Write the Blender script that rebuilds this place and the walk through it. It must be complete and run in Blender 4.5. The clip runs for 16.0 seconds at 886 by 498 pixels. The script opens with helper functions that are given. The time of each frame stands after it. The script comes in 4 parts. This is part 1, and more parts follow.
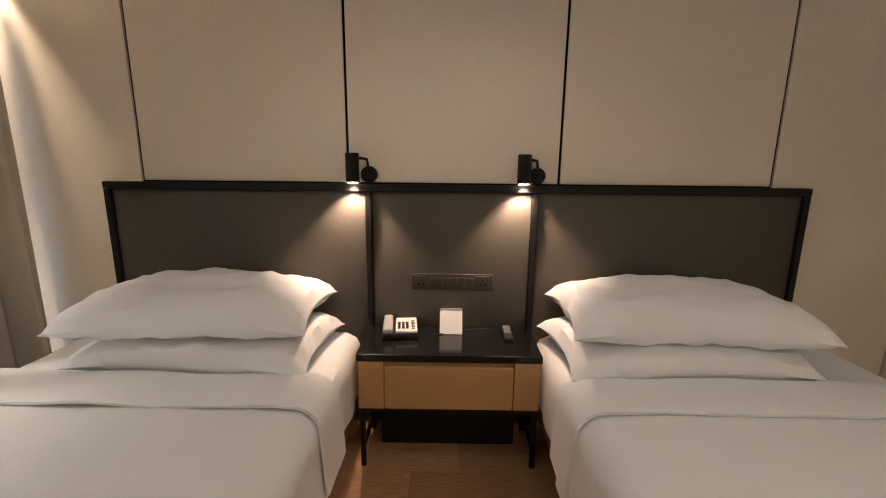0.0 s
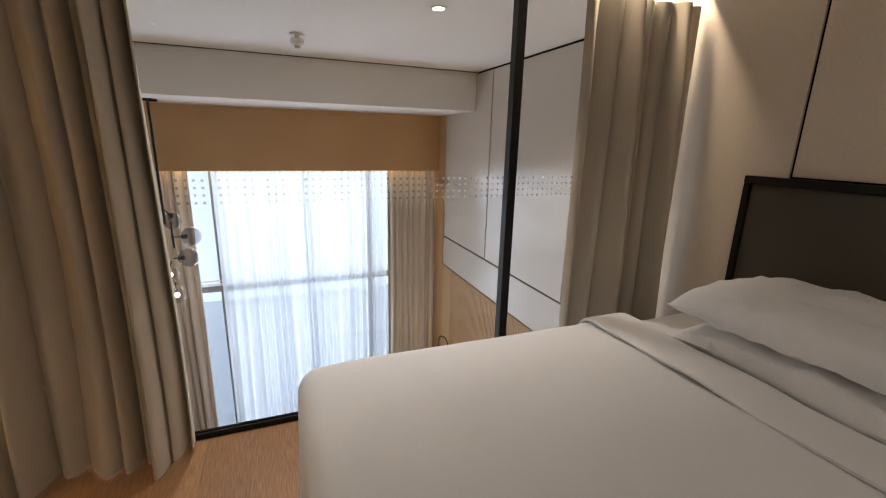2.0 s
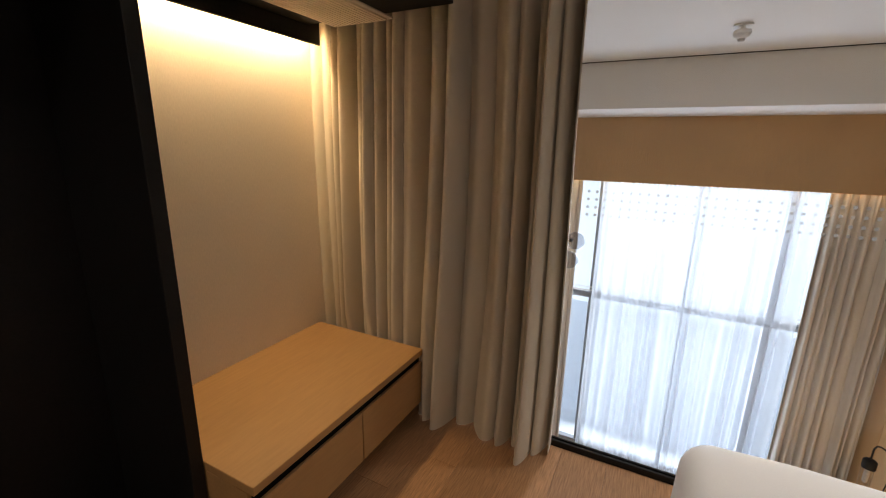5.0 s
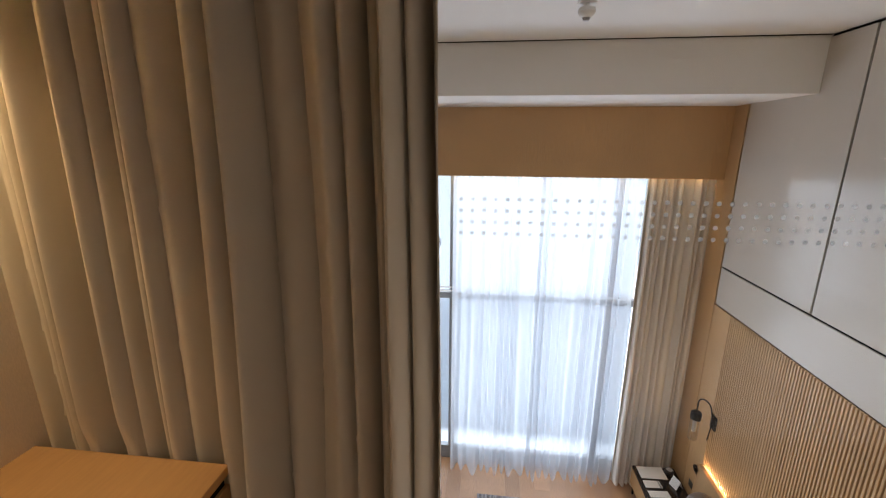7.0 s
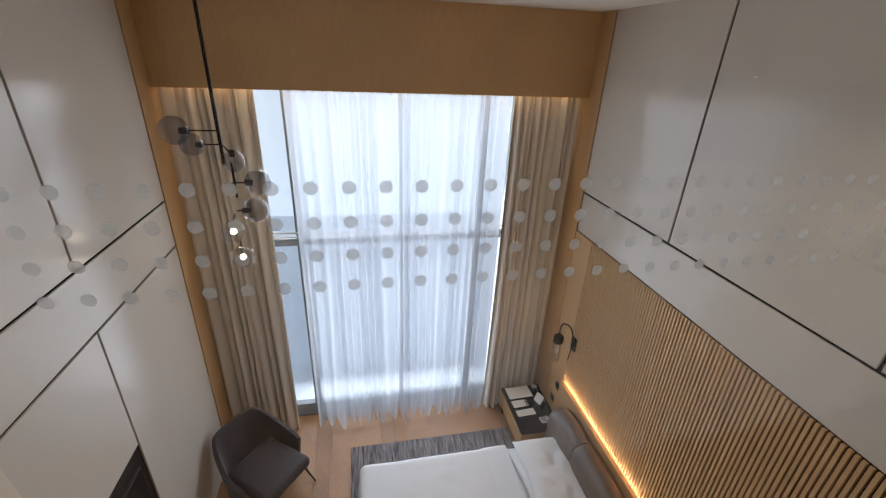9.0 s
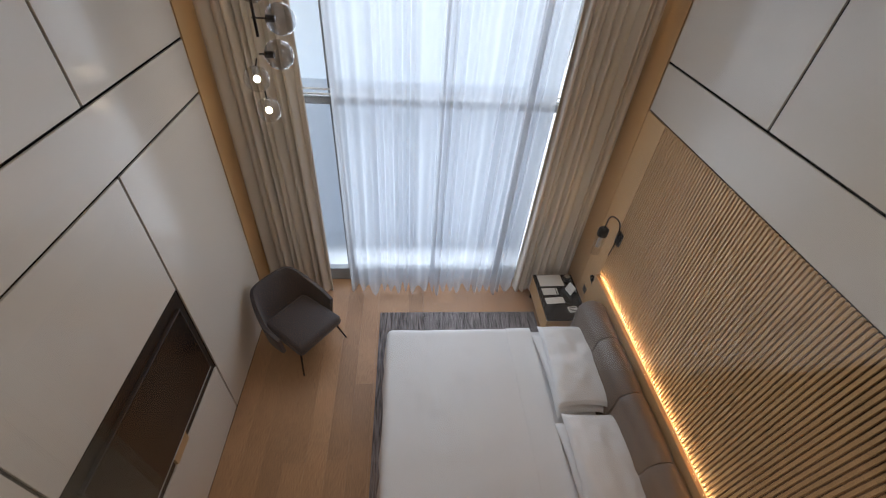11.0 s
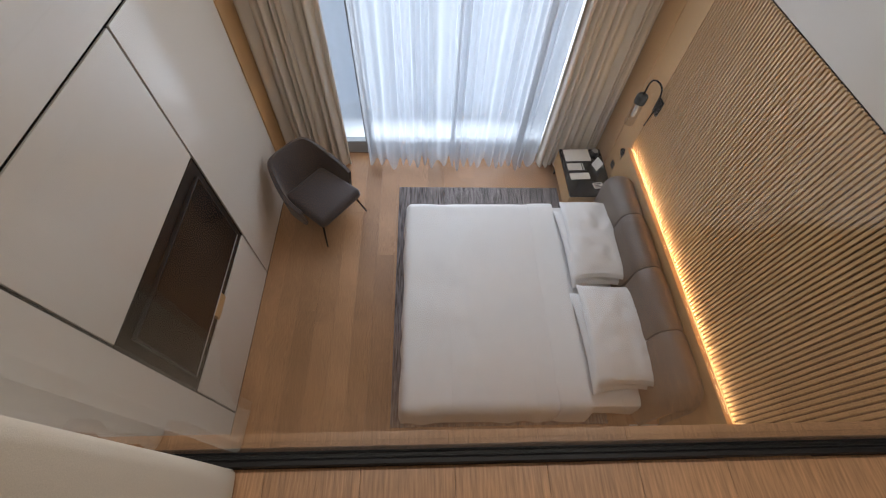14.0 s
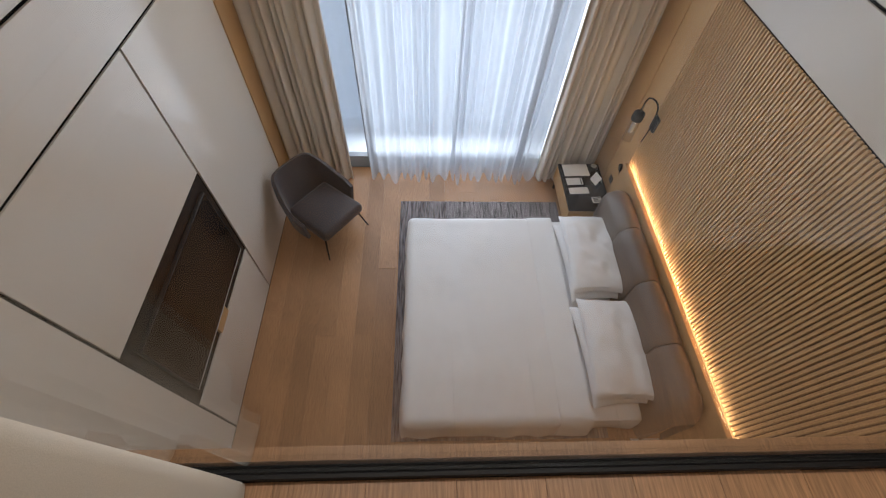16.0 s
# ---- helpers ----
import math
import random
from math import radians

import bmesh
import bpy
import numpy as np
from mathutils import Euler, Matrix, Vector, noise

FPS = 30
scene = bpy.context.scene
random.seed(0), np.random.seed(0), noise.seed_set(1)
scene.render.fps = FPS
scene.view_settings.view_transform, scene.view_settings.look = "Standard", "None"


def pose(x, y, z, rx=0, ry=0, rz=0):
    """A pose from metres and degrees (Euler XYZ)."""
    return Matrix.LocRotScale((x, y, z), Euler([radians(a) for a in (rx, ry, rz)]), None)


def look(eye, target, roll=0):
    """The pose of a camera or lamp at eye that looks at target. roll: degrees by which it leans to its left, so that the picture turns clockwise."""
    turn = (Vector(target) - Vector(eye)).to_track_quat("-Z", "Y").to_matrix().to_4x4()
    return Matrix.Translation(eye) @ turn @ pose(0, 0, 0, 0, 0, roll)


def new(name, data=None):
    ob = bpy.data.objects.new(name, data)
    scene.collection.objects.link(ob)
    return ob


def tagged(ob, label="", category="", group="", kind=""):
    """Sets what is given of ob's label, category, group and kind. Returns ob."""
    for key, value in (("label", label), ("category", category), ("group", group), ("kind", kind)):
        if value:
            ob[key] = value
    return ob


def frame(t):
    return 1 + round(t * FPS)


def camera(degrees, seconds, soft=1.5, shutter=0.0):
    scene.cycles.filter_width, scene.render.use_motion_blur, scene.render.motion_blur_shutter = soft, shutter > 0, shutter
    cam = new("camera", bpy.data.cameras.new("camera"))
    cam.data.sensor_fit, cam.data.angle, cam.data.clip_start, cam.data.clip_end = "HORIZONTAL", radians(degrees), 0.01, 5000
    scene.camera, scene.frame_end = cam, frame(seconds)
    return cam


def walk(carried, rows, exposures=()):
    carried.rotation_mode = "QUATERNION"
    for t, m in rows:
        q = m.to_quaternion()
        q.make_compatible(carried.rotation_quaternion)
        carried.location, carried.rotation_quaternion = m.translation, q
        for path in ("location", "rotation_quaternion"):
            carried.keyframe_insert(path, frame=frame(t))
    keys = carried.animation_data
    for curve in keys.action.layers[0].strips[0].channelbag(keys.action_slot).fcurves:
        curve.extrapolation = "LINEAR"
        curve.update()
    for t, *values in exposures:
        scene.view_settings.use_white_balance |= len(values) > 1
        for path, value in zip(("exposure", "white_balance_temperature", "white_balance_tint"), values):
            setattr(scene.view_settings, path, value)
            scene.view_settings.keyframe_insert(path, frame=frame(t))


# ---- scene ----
cam = camera(93.2, 16.0, 1.1)
PATH = [
    (0, (1.359, -2.34, 1.438), (3.32, -2.322, 1.045), 0.6),
    (0.5, (1.386, -2.352, 1.449), (3.3, -1.951, 1.031), 1.4),
    (1, (1.361, -2.31, 1.428), (3.037, -1.31, 0.993), 2.3),
    (1.5, (1.28, -2.22, 1.456), (2.471, -0.689, 0.97), 1.4),
    (2, (1.242, -2.081, 1.47), (1.952, -0.278, 0.974), 1.4),
    (2.5, (1.198, -1.969, 1.455), (1.481, -0.053, 0.959), 1.0),
    (3, (1.28, -1.914, 1.461), (1.031, 0.007, 0.96), 2.2),
    (3.5, (1.335, -1.896, 1.457), (0.578, -0.11, 0.967), 1.6),
    (3.7, (1.346, -1.903, 1.471), (0.443, -0.185, 0.985), 1.3),
    (6, (0.939, -1.755, 1.457), (0.153, 0.024, 0.987), 0.0),
    (6.5, (0.959, -1.471, 1.453), (0.447, 0.4, 0.968), 0.1),
    (7, (0.932, -1.218, 1.441), (0.707, 0.706, 0.946), 0.3),
    (7.5, (0.923, -0.933, 1.458), (1.069, 0.991, 0.929), 0.4),
    (8, (0.964, -0.713, 1.446), (1.344, 1.166, 0.878), -0.1),
    (8.5, (1.065, -0.552, 1.438), (1.458, 1.299, 0.792), 0.5),
    (9, (1.111, -0.419, 1.396), (1.49, 1.357, 0.556), 2.5),
    (9.5, (1.149, -0.312, 1.315), (1.459, 1.39, 0.311), 3.6),
    (10, (1.182, -0.252, 1.262), (1.429, 1.393, 0.151), 4.5),
    (12.5, (1.165, -0.123, 1.109), (1.288, 1.103, -0.466), 4.4),
    (13, (1.165, -0.145, 1.077), (1.274, 1.018, -0.547), 4.1),
    (13.5, (1.172, -0.16, 1.073), (1.269, 0.945, -0.592), 4.2),
    (14, (1.183, -0.175, 1.068), (1.271, 0.893, -0.621), 3.9),
    (14.5, (1.178, -0.166, 1.083), (1.267, 0.866, -0.628), 4.4),
    (15, (1.175, -0.17, 1.071), (1.262, 0.844, -0.651), 4.7),
    (15.5, (1.173, -0.17, 1.083), (1.261, 0.839, -0.641), 4.9),
    (16, (1.177, -0.183, 1.119), (1.263, 0.932, -0.539), 3.7),
]
EXPOSURES = [(0.0, 1.25), (0.6, 1.2), (1.4, 0.45), (2.0, 0.58), (3.0, 0.68), (3.7, 0.7), (6.0, 0.66), (7.5, 0.6), (9.0, 0.28), (10.0, 0.17), (12.5, 0.3), (14.0, 0.46), (16.0, 0.42)]
walk(cam, [(t, look(eye, target, roll)) for t, eye, target, roll in PATH], EXPOSURES)

# ---- plan, metres: z = 0 is the gallery floor, y = 0 the glass front, x to the east ----
XE, XW, XN = 3.424, -0.557, -0.535
GY, ZG = -0.068, 0.07
ZF, ZC, ZB, ZM = -3.069, 2.242, 1.82, 2.42
YV, YJ, YB, YS = 3.689, 3.46, 2.55, -4.64
YG = 4.02
JY1, JY2 = 2.133, 0.68
BAND_TOP, BAND_BOT = 0.145, -0.282

# ---- world, daylight, lamps ----
world = bpy.data.worlds.new("world")
scene.world = world
world.use_nodes = True
wn = world.node_tree
sky = wn.nodes.new("ShaderNodeTexSky")
sky.sky_type, sky.sun_disc = "NISHITA", False
sky.sun_elevation, sky.sun_rotation = radians(38), radians(200)
wn.links.new(sky.outputs[0], wn.nodes["Background"].inputs[0])
wn.nodes["Background"].inputs[1].default_value = 0.14


def lamp(name, kind, m, energy, color, size=0.1, size_y=None, spot=None):
    d = bpy.data.lights.new(name, kind)
    d.energy, d.color = energy, color
    if kind == "AREA":
        d.shape, d.size, d.size_y = "RECTANGLE", size, size_y or size
    else:
        d.shadow_soft_size = size
    if spot:
        d.spot_size, d.spot_blend = radians(spot), 0.6
    o = new(name, d)
    o.matrix_world = m
    return o


WARM = (1.0, 0.62, 0.30)
SOFT = (1.0, 0.80, 0.60)
lamp("daylight_window", "AREA", look((1.47, YG + 0.3, -0.9), (1.47, 0, -1.7)), 120, (0.82, 0.87, 1.0), 2.6, 4.0)
lamp("reading_light_a", "SPOT", look((3.362, -1.891, 1.345), (3.385, -1.891, 0.3)), 10, (1.0, 0.70, 0.52), 0.015, None, 105)
lamp("reading_light_b", "SPOT", look((3.362, -2.70, 1.345), (3.385, -2.70, 0.3)), 10, (1.0, 0.70, 0.52), 0.015, None, 105)
lamp("nook_strip", "AREA", pose(XN + 0.045, -0.71, 1.985), 7, (1.0, 0.70, 0.38), 0.03, 0.98)
lamp("slat_strip", "AREA", pose(XE - 0.034, 0.56, -2.090, 180), 13, WARM, 0.016, 5.0)
lamp("cove_strip", "AREA", pose(1.43, YV + 0.075, 1.30), 14, (1.0, 0.76, 0.45), 3.8, 0.03)
lamp("pelmet_strip", "AREA", pose(3.08, -0.235, 2.36), 3.5, SOFT, 0.55, 0.03)
for n, (lx, ly, lz, e) in enumerate(((0.30, -2.75, ZM, 11), (0.45, -3.9, ZM, 15), (2.35, -2.35, ZM, 4.5), (0.9, 0.52, ZC, 31), (2.2, 0.52, ZC, 31))):
    lamp("downlight_lamp", "SPOT", look((lx, ly, lz - 0.03), (lx, ly + 0.001, 0)), e, (1.0, 0.86, 0.70) if lz == ZM else (1.0, 0.93, 0.86), 0.04, None, 156 if lz == ZM else 118)


# ---- materials ----
def material(name, color, rough=0.6, metal=0.0, grain=40.0, amount=0.12, bump=0.1, stretch=(1, 1, 1), stain=0.06, vary=0.0, spec=0.5, sheen=0.0, crease=0.0):
    m = bpy.data.materials.new(name)
    m.use_nodes = True
    t = m.node_tree
    b = t.nodes["Principled BSDF"]
    co = t.nodes.new("ShaderNodeTexCoord")
    mp = t.nodes.new("ShaderNodeMapping")
    mp.inputs["Scale"].default_value = stretch
    t.links.new(co.outputs["Object"], mp.inputs[0])
    fine = t.nodes.new("ShaderNodeTexNoise")
    fine.inputs["Scale"].default_value, fine.inputs["Detail"].default_value = grain, 6
    t.links.new(mp.outputs[0], fine.inputs[0])
    big = t.nodes.new("ShaderNodeTexNoise")
    big.inputs["Scale"].default_value, big.inputs["Detail"].default_value = 1.7, 3
    t.links.new(co.outputs["Object"], big.inputs[0])

    def mul(a, lo, hi):
        r = t.nodes.new("ShaderNodeMapRange")
        r.inputs[1].default_value, r.inputs[2].default_value = 0.25, 0.75
        r.inputs[3].default_value, r.inputs[4].default_value = lo, hi
        t.links.new(a, r.inputs[0])
        return r.outputs[0]

    v1, v2 = mul(fine.outputs[0], 1 - amount, 1 + amount), mul(big.outputs[0], 1 - stain, 1 + stain)
    mm = t.nodes.new("ShaderNodeMath")
    mm.operation = "MULTIPLY"
    t.links.new(v1, mm.inputs[0]), t.links.new(v2, mm.inputs[1])
    out = mm.outputs[0]
    if vary:
        info = t.nodes.new("ShaderNodeObjectInfo")
        r = t.nodes.new("ShaderNodeMapRange")
        r.inputs[3].default_value, r.inputs[4].default_value = 1 - vary, 1 + vary
        t.links.new(info.outputs["Random"], r.inputs[0])
        m2 = t.nodes.new("ShaderNodeMath")
        m2.operation = "MULTIPLY"
        t.links.new(out, m2.inputs[0]), t.links.new(r.outputs[0], m2.inputs[1])
        out = m2.outputs[0]
    mix = t.nodes.new("ShaderNodeVectorMath")
    mix.operation = "SCALE"
    mix.inputs[0].default_value = color
    t.links.new(out, mix.inputs["Scale"])
    t.links.new(mix.outputs[0], b.inputs["Base Color"])
    b.inputs["Roughness"].default_value, b.inputs["Metallic"].default_value = rough, metal
    b.inputs["Specular IOR Level"].default_value = spec
    if sheen:
        b.inputs["Sheen Weight"].default_value = sheen
    if bump:
        bp = t.nodes.new("ShaderNodeBump")
        bp.inputs["Strength"].default_value, bp.inputs["Distance"].default_value = bump, 0.004
        t.links.new(fine.outputs[0], bp.inputs["Height"])
        t.links.new(bp.outputs[0], b.inputs["Normal"])
        if crease:
            fold = t.nodes.new("ShaderNodeTexNoise")
            fold.inputs["Scale"].default_value, fold.inputs["Detail"].default_value, fold.inputs["Distortion"].default_value = 5.0, 1, 1.0
            t.links.new(co.outputs["Object"], fold.inputs[0])
            b2 = t.nodes.new("ShaderNodeBump")
            b2.inputs["Strength"].default_value, b2.inputs["Distance"].default_value = crease, 0.03
            t.links.new(fold.outputs[0], b2.inputs["Height"])
            t.links.new(b2.outputs[0], bp.inputs["Normal"])
    return m


def glow(name, color, strength):
    m = bpy.data.materials.new(name)
    m.use_nodes = True
    b = m.node_tree.nodes["Principled BSDF"]
    b.inputs["Base Color"].default_value = (*color, 1)
    b.inputs["Emission Color"].default_value = (*color, 1)
    b.inputs["Emission Strength"].default_value = strength
    return m


def glassy(name, color=(1, 1, 1), clear=0.9, rough=0.02, ior=1.5):
    """Thin clear sheet: see-through, with a mirror part by Fresnel."""
    m = bpy.data.materials.new(name)
    m.use_nodes = True
    t = m.node_tree
    t.nodes.remove(t.nodes["Principled BSDF"])
    tr, gl, fr, mx, pw, ad = (t.nodes.new(k) for k in ("ShaderNodeBsdfTransparent", "ShaderNodeBsdfGlossy", "ShaderNodeLayerWeight", "ShaderNodeMixShader", "ShaderNodeMath", "ShaderNodeMath"))
    pw.operation, ad.operation = "POWER", "MULTIPLY_ADD"
    f0 = ((ior - 1) / (ior + 1)) ** 2
    top = min(1.0, 12 * f0 + 0.35)
    pw.inputs[1].default_value, ad.inputs[1].default_value, ad.inputs[2].default_value = 5.0, top - f0, f0
    fr.inputs[0].default_value = 0.5
    t.links.new(fr.outputs["Facing"], pw.inputs[0]), t.links.new(pw.outputs[0], ad.inputs[0])
    tr.inputs[0].default_value = (color[0] * clear, color[1] * clear, color[2] * clear, 1)
    gl.inputs["Roughness"].default_value = rough
    t.links.new(ad.outputs[0], mx.inputs[0]), t.links.new(tr.outputs[0], mx.inputs[1]), t.links.new(gl.outputs[0], mx.inputs[2])
    t.links.new(mx.outputs[0], t.nodes["Material Output"].inputs[0])
    return m


def sheer_cloth(name, color, see, glowing):
    m = bpy.data.materials.new(name)
    m.use_nodes = True
    t = m.node_tree
    t.nodes.remove(t.nodes["Principled BSDF"])
    tr, tl, df, a, b = (t.nodes.new(k) for k in ("ShaderNodeBsdfTransparent", "ShaderNodeBsdfTranslucent", "ShaderNodeBsdfDiffuse", "ShaderNodeMixShader", "ShaderNodeMixShader"))
    co, nz, mr = (t.nodes.new(k) for k in ("ShaderNodeTexCoord", "ShaderNodeTexNoise", "ShaderNodeMapRange"))
    nz.inputs["Scale"].default_value = 60
    t.links.new(co.outputs["Object"], nz.inputs[0]), t.links.new(nz.outputs[0], mr.inputs[0])
    mr.inputs[3].default_value, mr.inputs[4].default_value = see - 0.06, see + 0.06
    tl.inputs[0].default_value = df.inputs[0].default_value = (*color, 1)
    a.inputs[0].default_value = glowing
    t.links.new(df.outputs[0], a.inputs[1]), t.links.new(tl.outputs[0], a.inputs[2])
    t.links.new(mr.outputs[0], b.inputs[0]), t.links.new(a.outputs[0], b.inputs[1]), t.links.new(tr.outputs[0], b.inputs[2])
    t.links.new(b.outputs[0], t.nodes["Material Output"].inputs[0])
    return m


M_PANEL = material("satin_white_panel", (0.62, 0.56, 0.485), 0.17, spec=0.34, grain=120, amount=0.02, bump=0.02, stain=0.02)
M_WALLPAPER = material("cream_wall_fabric", (0.80, 0.71, 0.59), 0.75, grain=260, amount=0.06, bump=0.12, stretch=(1, 1, 0.25), stain=0.03)
M_PAINT = material("white_ceiling_paint", (0.86, 0.85, 0.83), 0.8, grain=150, amount=0.02, bump=0.05, stain=0.02)
M_BLACK = material("black_metal", (0.010, 0.009, 0.009), 0.5, metal=0.0, spec=0.25, grain=90, amount=0.2, bump=0.04)
M_GAP = material("black_recess", (0.006, 0.006, 0.006), 0.9, spec=0.05)
M_HEAD = material("taupe_grey_leatherette", (0.072, 0.062, 0.048), 0.55, grain=320, amount=0.10, bump=0.15)
M_OAK = material("light_oak_veneer", (0.56, 0.345, 0.16), 0.5, grain=14, amount=0.13, bump=0.05, stretch=(6, 6, 0.6), stain=0.07, vary=0.04)
M_OAKF = material("oak_furniture", (0.47, 0.275, 0.115), 0.5, grain=14, amount=0.07, bump=0.05, stretch=(6, 0.6, 6), stain=0.06)
M_PLANK = material("oak_floor_plank", (0.39, 0.212, 0.105), 0.36, grain=17, amount=0.34, bump=0.2, stretch=(11, 0.8, 11), stain=0.14, vary=0.15)
M_LINEN = material("white_bed_linen", (0.82, 0.82, 0.82), 0.85, grain=300, amount=0.03, bump=0.08, stain=0.02, sheen=0.15, crease=0.05)
M_DRAPE = material("grey_beige_drape", (0.56, 0.50, 0.40), 0.85, grain=600, amount=0.06, bump=0.12, stretch=(1, 1, 1), stain=0.04, sheen=0.2)
M_DRAPE2 = material("pale_beige_drape", (0.72, 0.66, 0.58), 0.85, grain=500, amount=0.05, bump=0.12, stretch=(1, 1, 1), stain=0.04, sheen=0.2)
M_SHEER = sheer_cloth("sheer_voile", (0.58, 0.61, 0.65), 0.44, 0.6)
M_GLASS = glassy("clear_glass", (0.985, 0.995, 0.99), 0.985, 0.0, 1.34)
M_SMOKE = glassy("smoky_globe_glass", (0.90, 0.90, 0.93), 0.80, 0.02, 1.7)
M_CLEAR = glassy("clear_globe_glass", (0.98, 0.97, 0.95), 0.92, 0.02, 1.6)
M_DOT = sheer_cloth("frosted_dot_film", (0.44, 0.44, 0.44), 0.40, 0.55)
M_CHAIR = material("charcoal_upholstery", (0.055, 0.046, 0.048), 0.8, grain=300, amount=0.15, bump=0.2, sheen=0.2)
M_HEADLOW = material("taupe_leather", (0.16, 0.125, 0.10), 0.42, grain=160, amount=0.08, bump=0.15, stain=0.05)
M_STONE = material("black_marble_top", (0.012, 0.012, 0.013), 0.12, grain=4, amount=0.6, bump=0.0, stain=0.3)
M_SCREEN = material("tv_screen_glass", (0.006, 0.006, 0.006), 0.16, spec=0.22, grain=5, amount=0.1, bump=0.0)
M_DARKWOOD = material("dark_bronze_niche", (0.012, 0.009, 0.007), 0.5, spec=0.15, grain=20, amount=0.2, bump=0.03)
M_PLASTIC = material("black_plastic", (0.018, 0.018, 0.019), 0.35)
M_GREY = material("silver_grey_plastic", (0.42, 0.41, 0.40), 0.35, grain=80, amount=0.04, bump=0.02)
M_WHITE = material("white_card", (0.80, 0.79, 0.77), 0.6, grain=100, amount=0.02, bump=0.02)
M_STEEL = material("brushed_bronze_plate", (0.10, 0.088, 0.072), 0.4, metal=0.6, grain=60, amount=0.1, bump=0.03, stretch=(1, 8, 1))
M_FRAME = material("grey_window_frame", (0.26, 0.28, 0.30), 0.45, metal=0.2, grain=60, amount=0.05, bump=0.02)
M_BULB = glow("lit_bulb", (1.0, 0.85, 0.65), 22)
M_LED = glow("warm_led", (1.0, 0.66, 0.32), 4)
M_LEDLOW = glow("warm_led_low", (1.0, 0.66, 0.32), 1.2)
M_DLED = glow("downlight_lens", (1.0, 0.85, 0.68), 12)
M_SKYCARD = glow("pale_sky", (0.84, 0.91, 1.0), 0.20)
M_WALLOUT = material("pale_outdoor_render", (0.80, 0.82, 0.84), 0.9, grain=20, amount=0.06, stain=0.1)
M_STREET = material("grey_blue_paving", (0.74, 0.76, 0.78), 0.9, grain=2, amount=0.1, stain=0.1)
M_BASE = material("tan_bed_base", (0.26, 0.17, 0.095), 0.6, grain=120, amount=0.1)

# striped rug: many thin stripes along its length
M_RUG = material("striped_grey_rug", (0.19, 0.175, 0.18), 0.95, grain=12, amount=0.95, bump=0.5, stretch=(5, 0.45, 1), stain=0.15)


# ---- mesh helpers ----
def block(bm, x0, x1, y0, y1, z0, z1, bevel=0.0, seg=2):
    g = bmesh.ops.create_cube(bm, size=1)
    for v in g["verts"]:
        v.co = Vector(((x0 + x1) / 2 + v.co.x * (x1 - x0), (y0 + y1) / 2 + v.co.y * (y1 - y0), (z0 + z1) / 2 + v.co.z * (z1 - z0)))
    if bevel:
        es = list({e for v in g["verts"] for e in v.link_edges})
        bmesh.ops.bevel(bm, geom=es, offset=bevel, segments=seg, affect="EDGES", profile=0.5)
    return bm


def box(x0, x1, y0, y1, z0, z1, bevel=0.0, seg=2):
    return block(bmesh.new(), x0, x1, y0, y1, z0, z1, bevel, seg)


def tube(bm, pts, r, n=10):
    """A round bar along points, closed at its ends."""
    pts = [Vector(p) for p in pts]
    rings = []
    for i, p in enumerate(pts):
        d = (pts[min(i + 1, len(pts) - 1)] - pts[max(i - 1, 0)]).normalized()
        a = d.orthogonal().normalized() if i == 0 else (prev - d * prev.dot(d)).normalized()
        prev, b = a, d.cross(a)
        rad = r[i] if isinstance(r, (list, tuple)) else r
        rings.append([bm.verts.new(p + rad * (a * math.cos(k * math.tau / n) + b * math.sin(k * math.tau / n))) for k in range(n)])
    for q, s in zip(rings, rings[1:]):
        for k in range(n):
            bm.faces.new((q[k], q[(k + 1) % n], s[(k + 1) % n], s[k]))
    bm.faces.new(rings[0][::-1]), bm.faces.new(rings[-1])
    return bm


def part(name, bm, mat, parent=None, label="", smooth=True):
    me = bpy.data.meshes.new(name)
    bmesh.ops.recalc_face_normals(bm, faces=bm.faces[:])
    if smooth:
        for f in bm.faces:
            f.smooth = True
        for e in bm.edges:
            if len(e.link_faces) == 2 and e.calc_face_angle(0) > 0.7:
                e.smooth = False
    bm.to_mesh(me)
    bm.free()
    me.materials.append(mat)
    o = new(name, me)
    if parent:
        o.parent = parent
    if label:
        o["label"] = label
    return o


def thing(name, at, label, category, group="", turn=0):
    o = new(name)
    o.matrix_world = pose(*at, 0, 0, turn)
    return tagged(o, label, category, group)


def piece(name, me, parent, m):
    o = new(name, me)
    o.parent = parent
    o.matrix_basis = m
    return o


def structure(name, bm, mat, label="", smooth=False):
    return tagged(part(name, bm, mat, None, "", smooth), label, "", "", "structure")


def cloth(nu, nv, f, thick=0.0):
    """A sheet of nu by nv cells from f(u, v), u and v from 0 to 1; with thickness it is closed."""
    bm = bmesh.new()
    vs = [[bm.verts.new(f(i / nu, j / nv)) for j in range(nv + 1)] for i in range(nu + 1)]
    for i in range(nu):
        for j in range(nv):
            bm.faces.new((vs[i][j], vs[i + 1][j], vs[i + 1][j + 1], vs[i][j + 1]))
    if thick:
        bm.normal_update()
        back = [[bm.verts.new(v.co - v.normal * thick) for v in row] for row in vs]
        for i in range(nu):
            for j in range(nv):
                bm.faces.new((back[i][j], back[i][j + 1], back[i + 1][j + 1], back[i + 1][j]))
        for i in range(nu):
            for j, o in ((0, 0), (nv, 1)):
                bm.faces.new((vs[i][j], back[i][j], back[i + 1][j], vs[i + 1][j]))
        for j in range(nv):
            for i in (0, nu):
                bm.faces.new((vs[i][j], vs[i][j + 1], back[i][j + 1], back[i][j]))
    return bm


